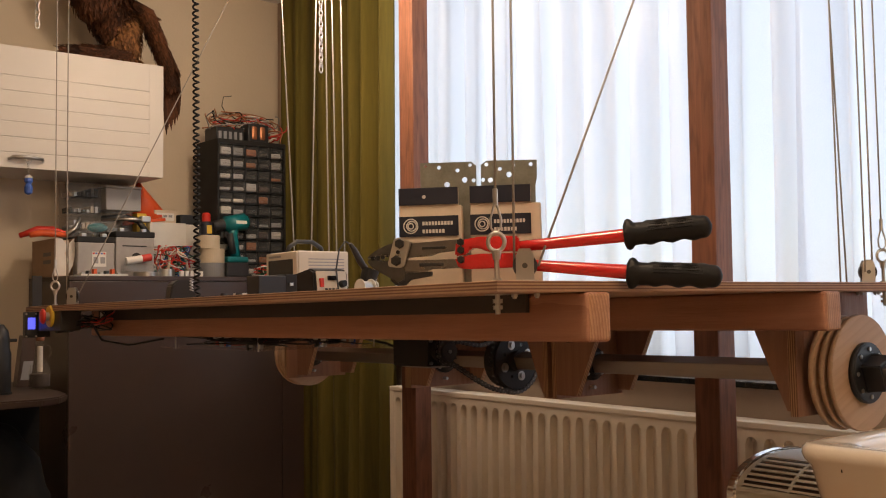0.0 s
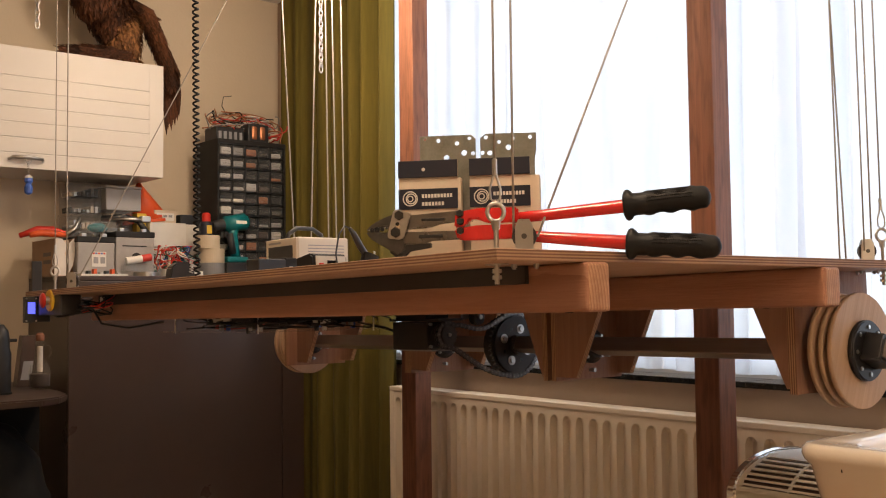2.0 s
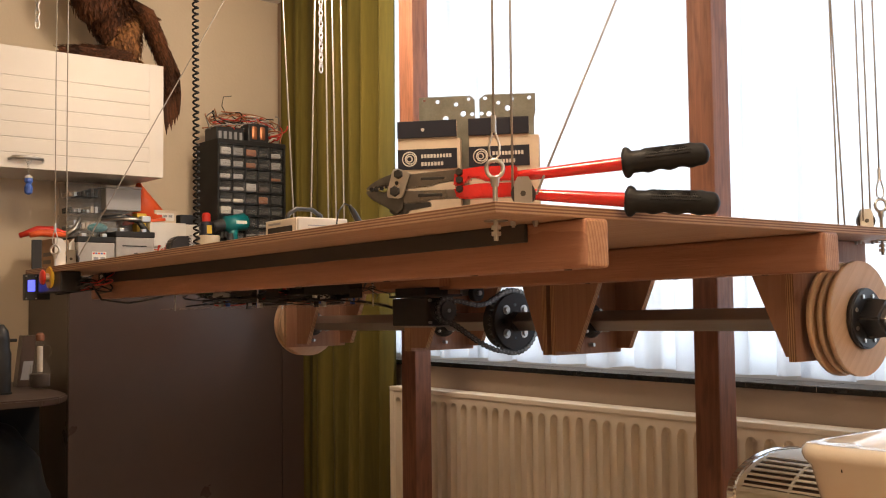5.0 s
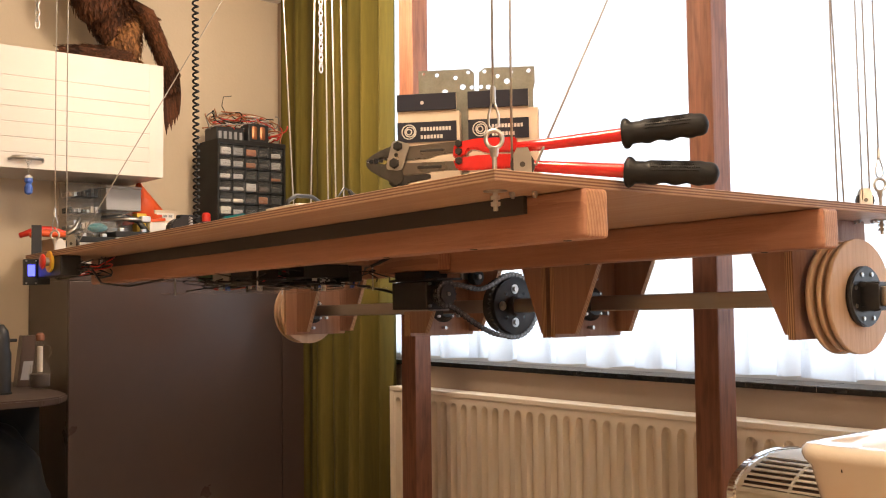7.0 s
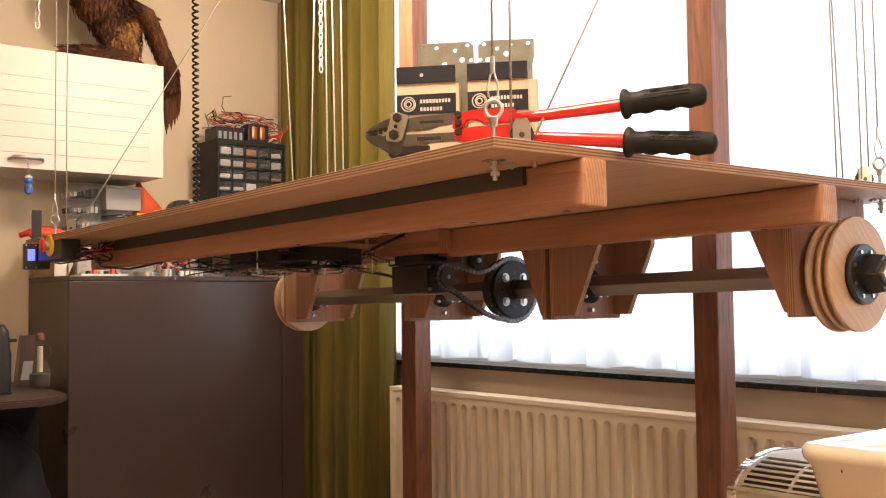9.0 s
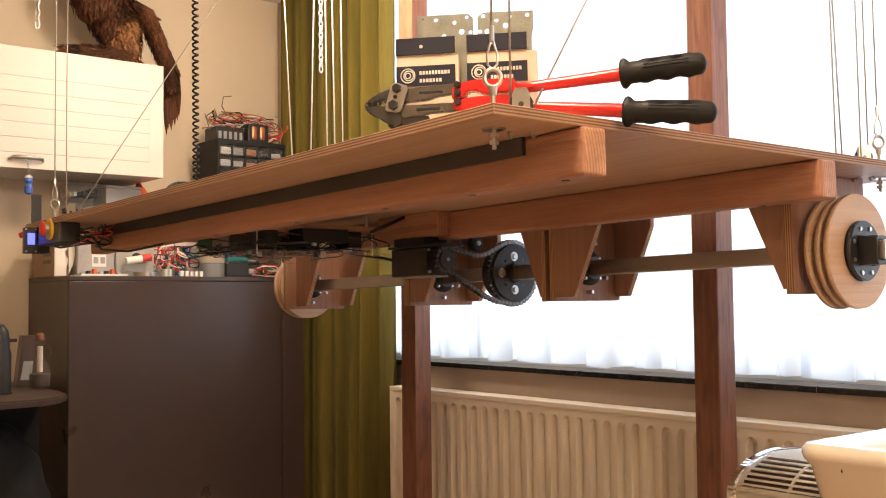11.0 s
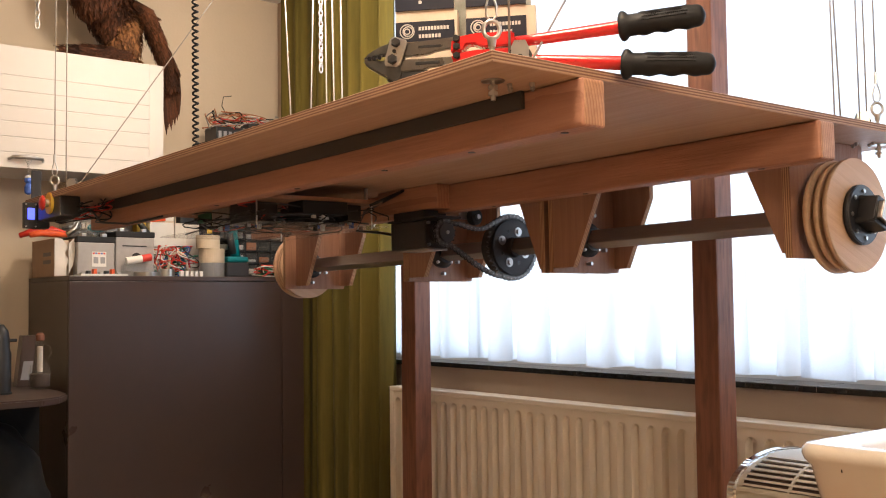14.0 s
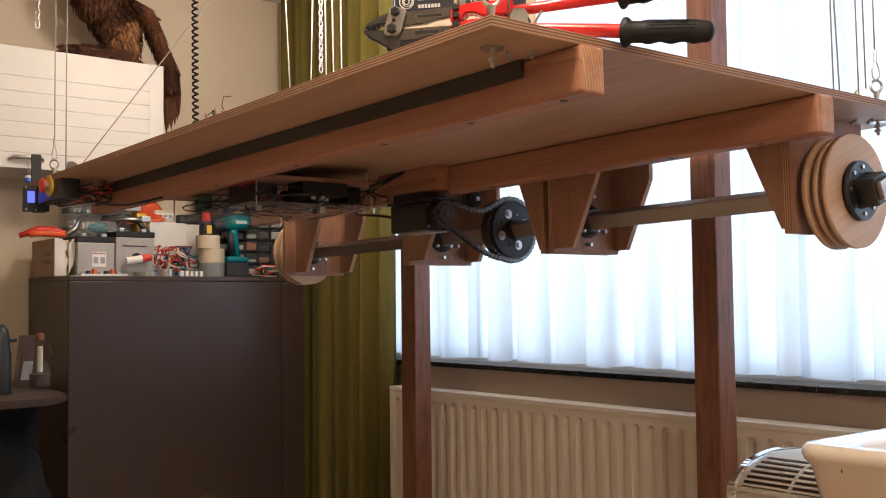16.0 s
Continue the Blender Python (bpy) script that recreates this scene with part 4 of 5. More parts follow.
for y in (0.045, 0.06, 0.075, 0.09):
    part("button", box(0.008, 0.0165, y - 0.004, y + 0.004, 0.035, 0.041), M["black"], pan)
ih = on_table("iron_holder", pose(-1.66, 0.86, 0), "black soldering iron resting in its holder", "soldering iron")
part("base", box(-0.05, 0.05, -0.035, 0.04, 0, 0.02, 0.004), M["black"], ih)
part("funnel", cyl((0.0, 0.0, 0.02), (0.005, 0.03, 0.10), 0.022, 0.03, n=20), M["dgrey"], ih)
part("iron", tube([(0.0, 0.025, 0.085), (0.0, -0.01, 0.13), (0.0, -0.035, 0.17), (0.0, -0.05, 0.188)], [0.011, 0.012, 0.010, 0.006], 10), M["black"], ih, "black iron handle")
part("cord", tube([(0.0, -0.05, 0.188), (0.0, -0.07, 0.195), (0.01, -0.10, 0.165), (0.03, -0.125, 0.10), (0.05, -0.13, 0.03), (0.06, -0.12, 0.006)], 0.003, 6), M["black"], ih)
sp = on_table("solder_spool", pose(-1.52, 0.775, 0), "white spool of solder standing on the table", "spool")
part("drum", cyl((0, -0.02, 0.032), (0, 0.02, 0.032), 0.024, n=24), M["steel"], sp)
for y in (-0.022, 0.02):
    part("flange", cyl((0, y, 0.032), (0, y + 0.003, 0.032), 0.032, n=28), M["whitep"], sp)
bb = on_table("black_box", pose(-1.63, 0.45, 0, 0, 0, 6), "small black plastic device box lying on the table", "box")
part("case", box(-0.07, 0, 0, 0.145, 0, 0.078, 0.004), M["black"], bb)
part("lid", box(-0.071, 0.001, 0.102, 0.146, 0.004, 0.083, 0.003), M["dgrey"], bb)
part("switch", box(0.0005, 0.006, 0.115, 0.128, 0.045, 0.055, 0.001), M["steel"], bb)
cl = on_table("bench_clamp", pose(-1.6, 0.18, 0), "black plastic clamp standing on the table", "clamp")
part("body", prism([(-0.045, 0), (-0.038, 0.045), (-0.02, 0.06), (0.02, 0.062), (0.03, 0.04), (0.042, 0)], "x", -0.02, 0.02, 0.004), M["black"], cl)
part("spring", tube([(0.024, 0.02 + 0.006 * math.cos(k * 1.2), 0.028 + 0.0016 * k + 0.0 * math.sin(k)) for k in range(24)], 0.0016, 5), M["steel"], cl)
for x, y in ((-1.55, 0.29), (-1.55, 0.34)):
    kb = on_table("control_dial", pose(x, y, 0), "small black control dial lying on the table", "dial")
    part("cap", cyl((0, 0, 0), (0, 0, 0.02), 0.012, 0.010, n=16, bev=0.001), M["black"], kb)
lt = on_table("terminal_block", pose(-1.63, 0.385, 0), "small red and white terminal block", "terminal block")
part("body", box(-0.01, 0.01, -0.02, 0.02, 0, 0.022, 0.002), M["whitep"], lt)
part("clip", box(-0.008, 0.008, -0.03, -0.02, 0, 0.016, 0.002), M["redp"], lt)

# emergency stop and display box at the table's end
es = part("stop_box", box(-2.36, -2.13, 0.004, 0.07, -0.085, -0.0195, 0.003), M["black"], table, "black switch box under the table edge")
part("stop_collar", cyl((-2.225, -0.005, -0.036), (-2.225, 0.004, -0.036), 0.036, n=36, bev=0.002), M["yellow"], es, "yellow ring of the stop switch")
part("stop_stem", cyl((-2.225, -0.018, -0.036), (-2.225, -0.005, -0.036), 0.014, n=20), M["steel"], es)
knob = part("stop_button", lathe([(0.011, 0.0), (0.023, 0.003), (0.026, 0.007), (0.021, 0.012), (0.010, 0.015)], n=28), M["redp"], es, "red mushroom stop button", True)
knob.matrix_local = pose(-2.225, -0.0165, -0.036, 90, 0, 0)
dbx = part("display_box", box(-2.40, -2.375, -0.036, 0.006, -0.108, -0.0195, 0.002), M["black"], table, "black display box with a lit blue screen")
part("display_screen", box(-2.3748, -2.3735, -0.026, -0.002, -0.078, -0.039), M["screen"], dbx, "lit blue display")
part("side_case", box(-2.44, -2.38, 0.0065, 0.05, -0.106, -0.0195, 0.002), M["black"], dbx)
part("upright_plate", box(-2.502, -2.4915, 0.023, 0.056, -0.06, 0.108, 0.001), M["black"], dbx)
for z in (-0.102, -0.026):
    part("screw", cyl((-2.375, -0.031, z), (-2.372, -0.031, z), 0.003, n=8), M["steel"], dbx)
    part("screw", cyl((-2.375, 0.001, z), (-2.372, 0.001, z), 0.003, n=8), M["steel"], dbx)


def tangle(seed, n, x0, x1, y0, y1, z0, z1, mats, parent, r=0.0022, droop=0.0):
    """Loose looping wires, each a part."""
    rnd = random.Random(seed)
    lo, hi = Vector((x0, y0, z0)), Vector((x1, y1, z1))
    for k in range(n):
        c = [rnd.uniform(a + 0.3 * (b - a), b - 0.3 * (b - a)) for a, b in zip(lo, hi)]
        w = [[rnd.uniform(0.25, 0.75), rnd.uniform(0, 6.28), rnd.uniform(0.7, 1.9), rnd.uniform(0, 6.28)] for _ in range(3)]
        pts = []
        for i in range(22):
            f = 2 * math.pi * i / 21
            q_ = []
            for d in range(3):
                h = (hi[d] - lo[d]) / 2
                v = c[d] + h * (0.75 * math.sin(w[d][0] * f + w[d][1]) + 0.22 * math.sin(w[d][2] * f + w[d][3]))
                q_.append(min(max(v, lo[d]), hi[d]))
            q_[2] -= droop * math.sin(f / 2)
            pts.append(q_)
        part("wire", tube(pts, r, 5), M[mats[k % len(mats)]], parent)


tangle(3, 16, -2.36, -2.05, 0.04, 0.19, -0.07, -0.022, ("black", "redp", "black", "dgrey"), table, 0.0025, 0.02)
part("cable_sag", tube([(-2.12, 0.10, -0.06), (-2.0, 0.09, -0.115), (-1.85, 0.12, -0.13), (-1.75, 0.19, -0.112)], 0.0035, 6), M["black"], table)

# electronics slung under the table
tr = part("electronics_board", box(-2.12, -1.45, 0.34, 0.80, -0.075, -0.062, 0.002), M["ply_w"], table, "wooden board with control electronics under the table")
for x in (-2.08, -1.50):
    for y in (0.37, 0.77):
        part("spacer", cyl((x, y, -0.062), (x, y, -0.0195), 0.006, n=10), M["steel"], tr)
part("acrylic_sheet", box(-2.1, -1.42, 0.33, 0.80, -0.150, -0.146), M["clearp"], tr, "clear plastic cover sheet")
for x in (-2.05, -1.47):
    for y in (0.36, 0.77):
        part("cover_post", cyl((x, y, -0.154), (x, y, -0.075), 0.0025, n=8), M["steel"], tr)
rnd = random.Random(5)
for k, (x, y, w, d, h, m) in enumerate(((-2.0, 0.42, 0.10, 0.08, 0.03, "green"), (-1.85, 0.40, 0.12, 0.10, 0.05, "steel"), (-1.68, 0.38, 0.14, 0.09, 0.06, "black"), (-1.95, 0.6, 0.16, 0.10, 0.02, "green"), (-1.72, 0.58, 0.16, 0.12, 0.055, "black"), (-1.53, 0.5, 0.09, 0.16, 0.04, "dgrey"), (-1.86, 0.7, 0.1, 0.06, 0.04, "whitep"), (-1.6, 0.7, 0.1, 0.05, 0.05, "black"))):
    mod = part("module", box(x, x + w, y, y + d, -0.0755 - h, -0.0755, 0.002), M[m], tr)
    for j in range(4):
        a, b = x + rnd.uniform(0.1, 0.8) * w, y + rnd.uniform(0.1, 0.8) * d
        part("component", box(a, a + 0.012, b, b + 0.012, -0.0755 - h - rnd.uniform(0.008, 0.022), -0.0755 - h, 0.001, seg=1), M[rnd.choice(("black", "steel", "whitep", "blue"))], mod)
tangle(9, 34, -2.1, -1.42, 0.34, 0.80, -0.142, -0.08, ("black", "dgrey", "black", "redp", "black", "dgrey", "black", "jawd"), tr, 0.0022)
part("motor_cable", tube([(-1.45, 0.75, -0.08), (-1.42, 0.86, -0.03), (-1.7, 0.90, -0.07), (-1.78, 0.92, -0.13), (-1.62, 0.92, -0.15), (-1.52, 0.925, -0.17)], 0.005, 6), M["black"], table)

# ropes that go up to the ceiling
def rope(foot, lean=(0, 0), r=0.0022):
    m = TABLE @ Vector(foot)
    w = on_table("wire_rope", TABLE.inverted() @ Matrix.Translation(m), "thin steel wire rope hanging from the ceiling", "wire rope", "wire ropes of the lifting table")
    part("strand", tube([(lean[0] * k / 6, lean[1] * k / 6, 1.86 * k / 6) for k in range(7)], r, 6), M["rope"], w)


rope((-0.104, 0.092, 0.15))
rope((-0.118, 0.146, 0.03))
rope((-2.455, 0.09, 0.15))
rope((-2.335, 0.09, 0.0))
rope((-0.104, 1.392, 0.15), (0, -0.03))
rope((-0.112, 1.32, 0.03), (0, -0.03))
rope((-0.112, 1.355, 0.03), (0, -0.03))
rope((-0.112, 1.205, 0.0), (0, -0.04))
rope((-0.112, 1.233, 0.0), (0, -0.115))
for y, dy in ((1.024, -0.10), (1.087, 0.05), (1.179, -0.02), (1.218, -0.03), (1.256, -0.02)):
    rope((-2.38, y, 0.0), (0, dy), 0.0030)
for foot, top in (((-0.09, 0.178, 0.03), (-1.35, 2.04, 2.62)), ((-2.31, 0.118, 0.03), (-3.55, 1.937, 2.571))):
    ob = new("wire_rope")
    ob.empty_display_size = 0.05
    f = TABLE @ Vector(foot)
    ob.matrix_world = Matrix.Translation(f)
    tagged(ob, "slanting steel wire rope from a table pulley to the ceiling", "wire rope", "wire ropes of the lifting table")
    part("strand", tube([(0, 0, 2.1 * k / 6) for k in range(7)], 0.0022, 6), M["rope"], ob)
    SLANTED.append((ob, tuple(f), top))

# coiled cord up to the ceiling
cc = on_table("coiled_cord", pose(-2.16, 0.49, 0), "black coiled electric cord hanging down to the table", "cord")
pts = []
for k in range(78 * 10):
    a = 2 * math.pi * k / 10
    pts.append((0.0098 * math.cos(a), 0.0098 * math.sin(a), 0.004 + 0.0238 * k / 10))
part("coil", tube(pts, 0.0040, 5), M["cord"], cc)
# ---- hanging chains ----
def hanging_chain(x, y, z_end, r=0.009, hook=False):
    c = thing("hanging_chain", (x, y, z_end), "short steel link chain hanging from the ceiling", "chain", "chains from the ceiling")
    n = int((ZC - z_end) / (r * 2.9))
    for k in range(n + 1):
        a = [2 * math.pi * j / 14 for j in range(14)]
        s = r * 2.2 * (1 if k else 1.15)
        ring = [((r * math.cos(t) if k % 2 else 0), (0 if k % 2 else r * math.cos(t)), s * 0.85 + k * r * 2.95 + s * math.sin(t)) for t in a]
        part("chain_link", tube(ring, r * 0.32, 6, closed=True), M["steel"], c)
    part("ceiling_hook", cyl((0, 0, ZC - z_end - r * 3), (0, 0, ZC - z_end), r * 0.4, n=8), M["steel"], c)


hanging_chain(-3.883, 2.4, 2.124, 0.0085)
hanging_chain(-4.3, 1.297, 2.239, 0.0085)

# ---- clutter on the dark cabinet ----
def on_cab(name, x, y, label, category, z=None, rz=0.0, group=""):
    return thing(name, (x, y, CZ + 0.0005 if z is None else z), label, category, group, rot=rz)


ct = on_cab("carton", -4.80, 1.533, "open brown and cream cardboard carton on the cabinet", "carton")
CW, CD = 0.086, 0.33
for a, b in ((0.0, 0.003), (CW - 0.003, CW)):
    part("wall", box(-CD, 0.0, a, b, 0.0035, 0.175, 0.0008, seg=1), M["cardb"], ct)
part("wall", box(-CD, -CD + 0.003, 0.0035, CW - 0.0035, 0.0035, 0.175), M["cardb"], ct)
part("base", box(-CD, 0.0, 0.0, CW, 0.0, 0.003), M["cardb"], ct)
part("lining", box(-0.05, -0.047, 0.0035, CW - 0.0035, 0.0035, 0.17), M["card"], ct)
part("flap", prism([(0.0, 0.003), (0.0, 0.176), (0.036, 0.172), (0.06, 0.135), (0.045, 0.105), (0.066, 0.075), (0.052, 0.04), (0.056, 0.003)], "x", 0.0005, 0.003), M["print"], ct, "torn pale flap")
part("flap", prism([(CW - 0.022, 0.01), (CW - 0.024, 0.15), (CW + 0.004, 0.18), (CW + 0.01, 0.11), (CW - 0.004, 0.05)], "x", 0.0032, 0.0055), M["print"], ct, "torn pale flap")
for z in (0.06, 0.095):
    part("print_mark", box(-0.16, -0.05, -0.0008, -0.0002, z, z + 0.018), M["desk"], ct)
rt = on_cab("pliers", -4.86, 1.44, "red handled pliers lying on the carton", "pliers", z=CZ + 0.17)
part("grip", tube([(0, 0.0, 0.02), (0.0, 0.05, 0.032), (0.0, 0.11, 0.03), (0, 0.17, 0.025)], [0.012, 0.016, 0.016, 0.01], 8), M["orange"], rt)
part("grip", tube([(-0.05, -0.03, 0.02), (-0.05, 0.05, 0.05), (-0.05, 0.12, 0.05), (-0.02, 0.17, 0.035)], [0.012, 0.018, 0.018, 0.01], 8), M["redp"], rt)
part("jaws", tube([(0, 0.165, 0.025), (0.0, 0.21, 0.06), (0.0, 0.23, 0.11)], [0.012, 0.012, 0.005], 8), M["steel"], rt)


def battery(y, w, h, light, base):
    b = on_cab("lead_battery", -4.93, y, light, "battery", group="batteries on the cabinet")
    part("case", box(-0.06, 0.17, 0, w, 0, h, 0.006), M["batt"], b)
    part("lid", box(-0.062, 0.172, -0.002, w + 0.002, h, h + 0.028, 0.004), M["dgrey"], b)
    for yy in (0.03, w - 0.05):
        part("terminal", box(0.11, 0.14, yy, yy + 0.022, h + 0.028, h + 0.045, 0.002), M["steel"], b)
    return b


b1 = battery(1.624, 0.177, 0.158, "grey lead battery with a white sticker", 0)
st = part("sticker", box(0.1705, 0.172, 0.068, 0.135, 0.045, 0.115), M["whitep"], b1, "white warning sticker with coloured bars")
for k, m in enumerate(("redp", "blue", "orange", "blue", "redp")):
    part("bar_mark", box(0.1721, 0.1728, 0.071 + k * 0.0125, 0.080 + k * 0.0125, 0.103, 0.111), M[m], st)
for y in (0.075, 0.107):
    part("sign_mark", box(0.1721, 0.1728, y, y + 0.022, 0.06, 0.09, 0.0), M["grey"], st)
b2 = battery(1.806, 0.19, 0.187, "grey lead battery with a dark lid", 1)
part("bar_mark", box(0.1705, 0.1715, 0.03, 0.15, 0.143, 0.148), M["dgrey"], b2)
part("disc_mark", cyl((0.1705, 0.10, 0.09), (0.1715, 0.10, 0.09), 0.024, n=24), M["dgrey"], b2)
tray = on_cab("parts_tray", -4.86, 1.66, "clear plastic tray with teal parts lying on the battery", "tray", z=CZ + 0.2055)
part("shell", box(-0.06, 0.10, 0.0, 0.15, 0.0, 0.055, 0.01), M["clearp"], tray)
part("teal_part", ball((0.05, 0.075, 0.026), 0.05, 0.6, 1, 0.45), M["teal"], tray)
tl_ = on_cab("steel_tool", -4.80, 1.84, "bright steel tool lying over the batteries", "tool", z=CZ + 0.262)
part("bar", tube([(-0.08, -0.06, 0.012), (0.0, 0.02, 0.015), (0.03, 0.10, 0.012)], 0.009, 8), M["steel"], tl_)
part("jaw", box(0.0, 0.05, 0.09, 0.135, 0.0, 0.03, 0.004), M["steel"], tl_)

for k in range(6):
    o = on_cab("organizer_box", -5.10, 1.672, "clear plastic organizer box in a stack", "organizer box", z=CZ + 0.002 + 0.079 * k, group="stacked organizer boxes")
    part("shell", box(-0.08, 0.06, 0, 0.165, 0.0, 0.066, 0.006), M["clearp"], o)
    part("lid", box(-0.082, 0.062, -0.002, 0.167, 0.0665, 0.078, 0.003), M["clearp"], o)
    rk = random.Random(40 + k)
    for j in range(7):
        part("contents", box(-0.06, 0.05, 0.01 + 0.021 * j, 0.026 + 0.021 * j, 0.004, 0.012 + rk.uniform(0.005, 0.035), 0.002, seg=1), M[rk.choice(("dgrey", "grey", "steel", "card"))], o)
o = on_cab("storage_box", -5.08, 1.85, "clear box under a grey lidded box", "storage box")
part("shell", box(-0.1, 0.07, 0, 0.135, 0, 0.335, 0.006), M["clearp"], o)
part("contents", box(-0.09, 0.06, 0.01, 0.125, 0.005, 0.25, 0.004), M["grey"], o)
o = on_cab("grey_box", -5.08, 1.846, "pale grey plastic box on top of a clear box", "box", z=CZ + 0.3362)
part("body", box(-0.1, 0.08, 0, 0.18, 0, 0.11, 0.005), M["pale"], o)
part("lid", box(-0.102, 0.082, -0.002, 0.182, 0.1105, 0.123, 0.003), M["pale"], o)
yb = on_cab("yellow_box", -5.02, 2.0, "small upright yellow paper packet", "packet", z=CZ + 0.0005)
part("body", box(-0.03, 0.03, 0, 0.05, 0, 0.325, 0.002), M["yellow"], yb)
cn = on_cab("orange_funnel", -5.10, 2.10, "bright orange plastic funnel lying tilted", "funnel")
part("cone", cyl((0.0, -0.01, 0.30), (0.0, -0.05, 0.49), 0.115, 0.01, n=32), M["orange"], cn, smooth=True)
part("rim", cyl((0.0, -0.008, 0.285), (0.0, -0.01, 0.30), 0.12, n=32), M["orange"], cn)
part("stand", cyl((0.0, -0.008, 0.0), (0.0, -0.008, 0.285), 0.03, n=16), M["dgrey"], cn)
wb = on_cab("white_carton", -5.08, 2.06, "low white carton under another carton", "carton", group="cartons on the cabinet")
part("body", box(-0.1, 0.11, 0, 0.185, 0.0, 0.155, 0.002), M["print"], wb)
wb2 = on_cab("white_carton", -5.08, 2.055, "white lidded carton lying on another", "carton", z=CZ + 0.156, group="cartons on the cabinet")
part("body", box(-0.1, 0.12, 0, 0.195, 0.0, 0.125, 0.002), M["whitep"], wb2)
wb3 = on_cab("small_box", -5.06, 2.095, "small brown and white box with a printed label", "box", z=CZ + 0.282)
part("body", box(-0.05, 0.06, 0, 0.118, 0.0, 0.066, 0.002), M["card"], wb3)
part("label_panel", box(0.0605, 0.0612, 0.012, 0.106, 0.012, 0.052), M["whitep"], wb3)
for k in range(3):
    part("bar_mark", box(0.0613, 0.0618, 0.02 + 0.028 * k, 0.04 + 0.028 * k, 0.03, 0.042), M["redp" if k == 0 else "grey"], wb3)
wb4 = on_cab("white_carton", -5.10, 2.265, "white carton beside the drawer cabinet", "carton", group="cartons on the cabinet")
part("body", box(-0.1, 0.09, 0, 0.09, 0.0, 0.28, 0.002), M["print"], wb4)
bk = on_cab("black_case", -5.10, 2.24, "flat black case on the cartons", "case", z=CZ + 0.2812)
part("body", box(-0.08, 0.09, 0, 0.115, 0.0, 0.05, 0.004), M["black"], bk)
hs = on_cab("black_hose", -4.86, 1.86, "thick black hose bent behind the batteries", "hose")
part("tube", tube([(-0.09, -0.05, 0.285), (-0.10, 0.05, 0.30), (-0.09, 0.13, 0.285), (-0.08, 0.175, 0.22), (-0.075, 0.185, 0.12), (-0.07, 0.19, 0.014)], 0.016, 10), M["black"], hs)
wl = on_cab("wire_heap", -4.78, 2.0, "heap of red, green and orange jumper wires", "wires")
tangle(21, 46, -0.07, 0.08, 0.0, 0.2, 0.004, 0.15, ("redp", "green", "black", "orange", "whitep", "redp", "teal", "blue"), wl, 0.003)
part("ribbon_cable", tube([(0.05, 0.05, 0.01), (0.05, 0.06, 0.09), (0.05, 0.1, 0.125), (0.05, 0.14, 0.10), (0.05, 0.155, 0.02)], 0.008, 6), M["card"], wl)
fb = on_cab("circuit_board", -4.70, 1.61, "flat white circuit board on the cabinet edge", "circuit board")
part("board", box(-0.06, 0.03, 0, 0.22, 0.0, 0.009, 0.001), M["whitep"], fb)
for k in range(7):
    part("component", box(-0.02, 0.01, 0.01 + 0.028 * k, 0.025 + 0.028 * k, 0.0092, 0.016 + 0.008 * (k % 3), 0.001, seg=1), M[("steel", "black", "orange")[k % 3]], fb)
dl = on_cab("clear_case", -4.72, 1.83, "low clear plastic case with a red and white tube", "case")
part("base", cyl((0, 0.11, 0), (0, 0.11, 0.02), 0.06, n=28), M["steel"], dl)
part("shell", box(-0.05, 0.05, 0.0, 0.16, 0.0205, 0.055, 0.004), M["clearp"], dl)
part("roll", cyl((0.0, 0.01, 0.072), (0.0, 0.12, 0.09), 0.017, n=18), M["whitep"], dl)
part("band", cyl((0.0, 0.085, 0.0845), (0.0, 0.13, 0.092), 0.0178, n=18), M["redp"], dl)
jr = on_cab("round_tin", -4.70, 2.03, "small round steel tin", "tin")
part("body", cyl((0, 0, 0), (0, 0, 0.035), 0.04, n=24, bev=0.003), M["steel"], jr)
pn = on_cab("pin_header", -4.68, 2.09, "white toothed plastic strip", "strip")
for k in range(5):
    part("tooth", box(-0.01, 0.01, 0.025 * k, 0.018 + 0.025 * k, 0, 0.026, 0.002, seg=1), M["whitep"], pn)
t2 = on_cab("tape_roll", -4.80, 2.315, "tall cream tape roll over a grey one", "tape roll", group="tape rolls")
part("roll", lathe([(0.03, 0.072), (0.064, 0.072), (0.064, 0.143), (0.03, 0.143)], n=36), M["tape"], t2, smooth=False)
part("grey_roll", lathe([(0.03, 0.0), (0.064, 0.0), (0.064, 0.0715), (0.03, 0.0715)], n=36), M["ducttape"], t2, "grey cloth tape")
t1 = on_cab("tape_roll", -4.80, 2.295, "cream masking tape roll on top of another", "tape roll", z=CZ + 0.1442, group="tape rolls")
part("roll", lathe([(0.03, 0.0), (0.06, 0.0), (0.06, 0.066), (0.03, 0.066)], n=36), M["tape"], t1)
sc = on_cab("spray_can", -4.80, 2.285, "spray can with a red cap and a blue and yellow label", "spray can", z=CZ + 0.211)
part("body", lathe([(0.034, 0), (0.035, 0.003), (0.035, 0.055), (0.026, 0.07)], n=24), M["navy"], sc, smooth=False)
part("label_panel", box(0.03, 0.0362, -0.012, 0.014, 0.008, 0.05), M["yellow"], sc)
part("cap", lathe([(0.022, 0.07), (0.022, 0.105), (0.016, 0.115)], n=20), M["redp"], sc, "red cap")

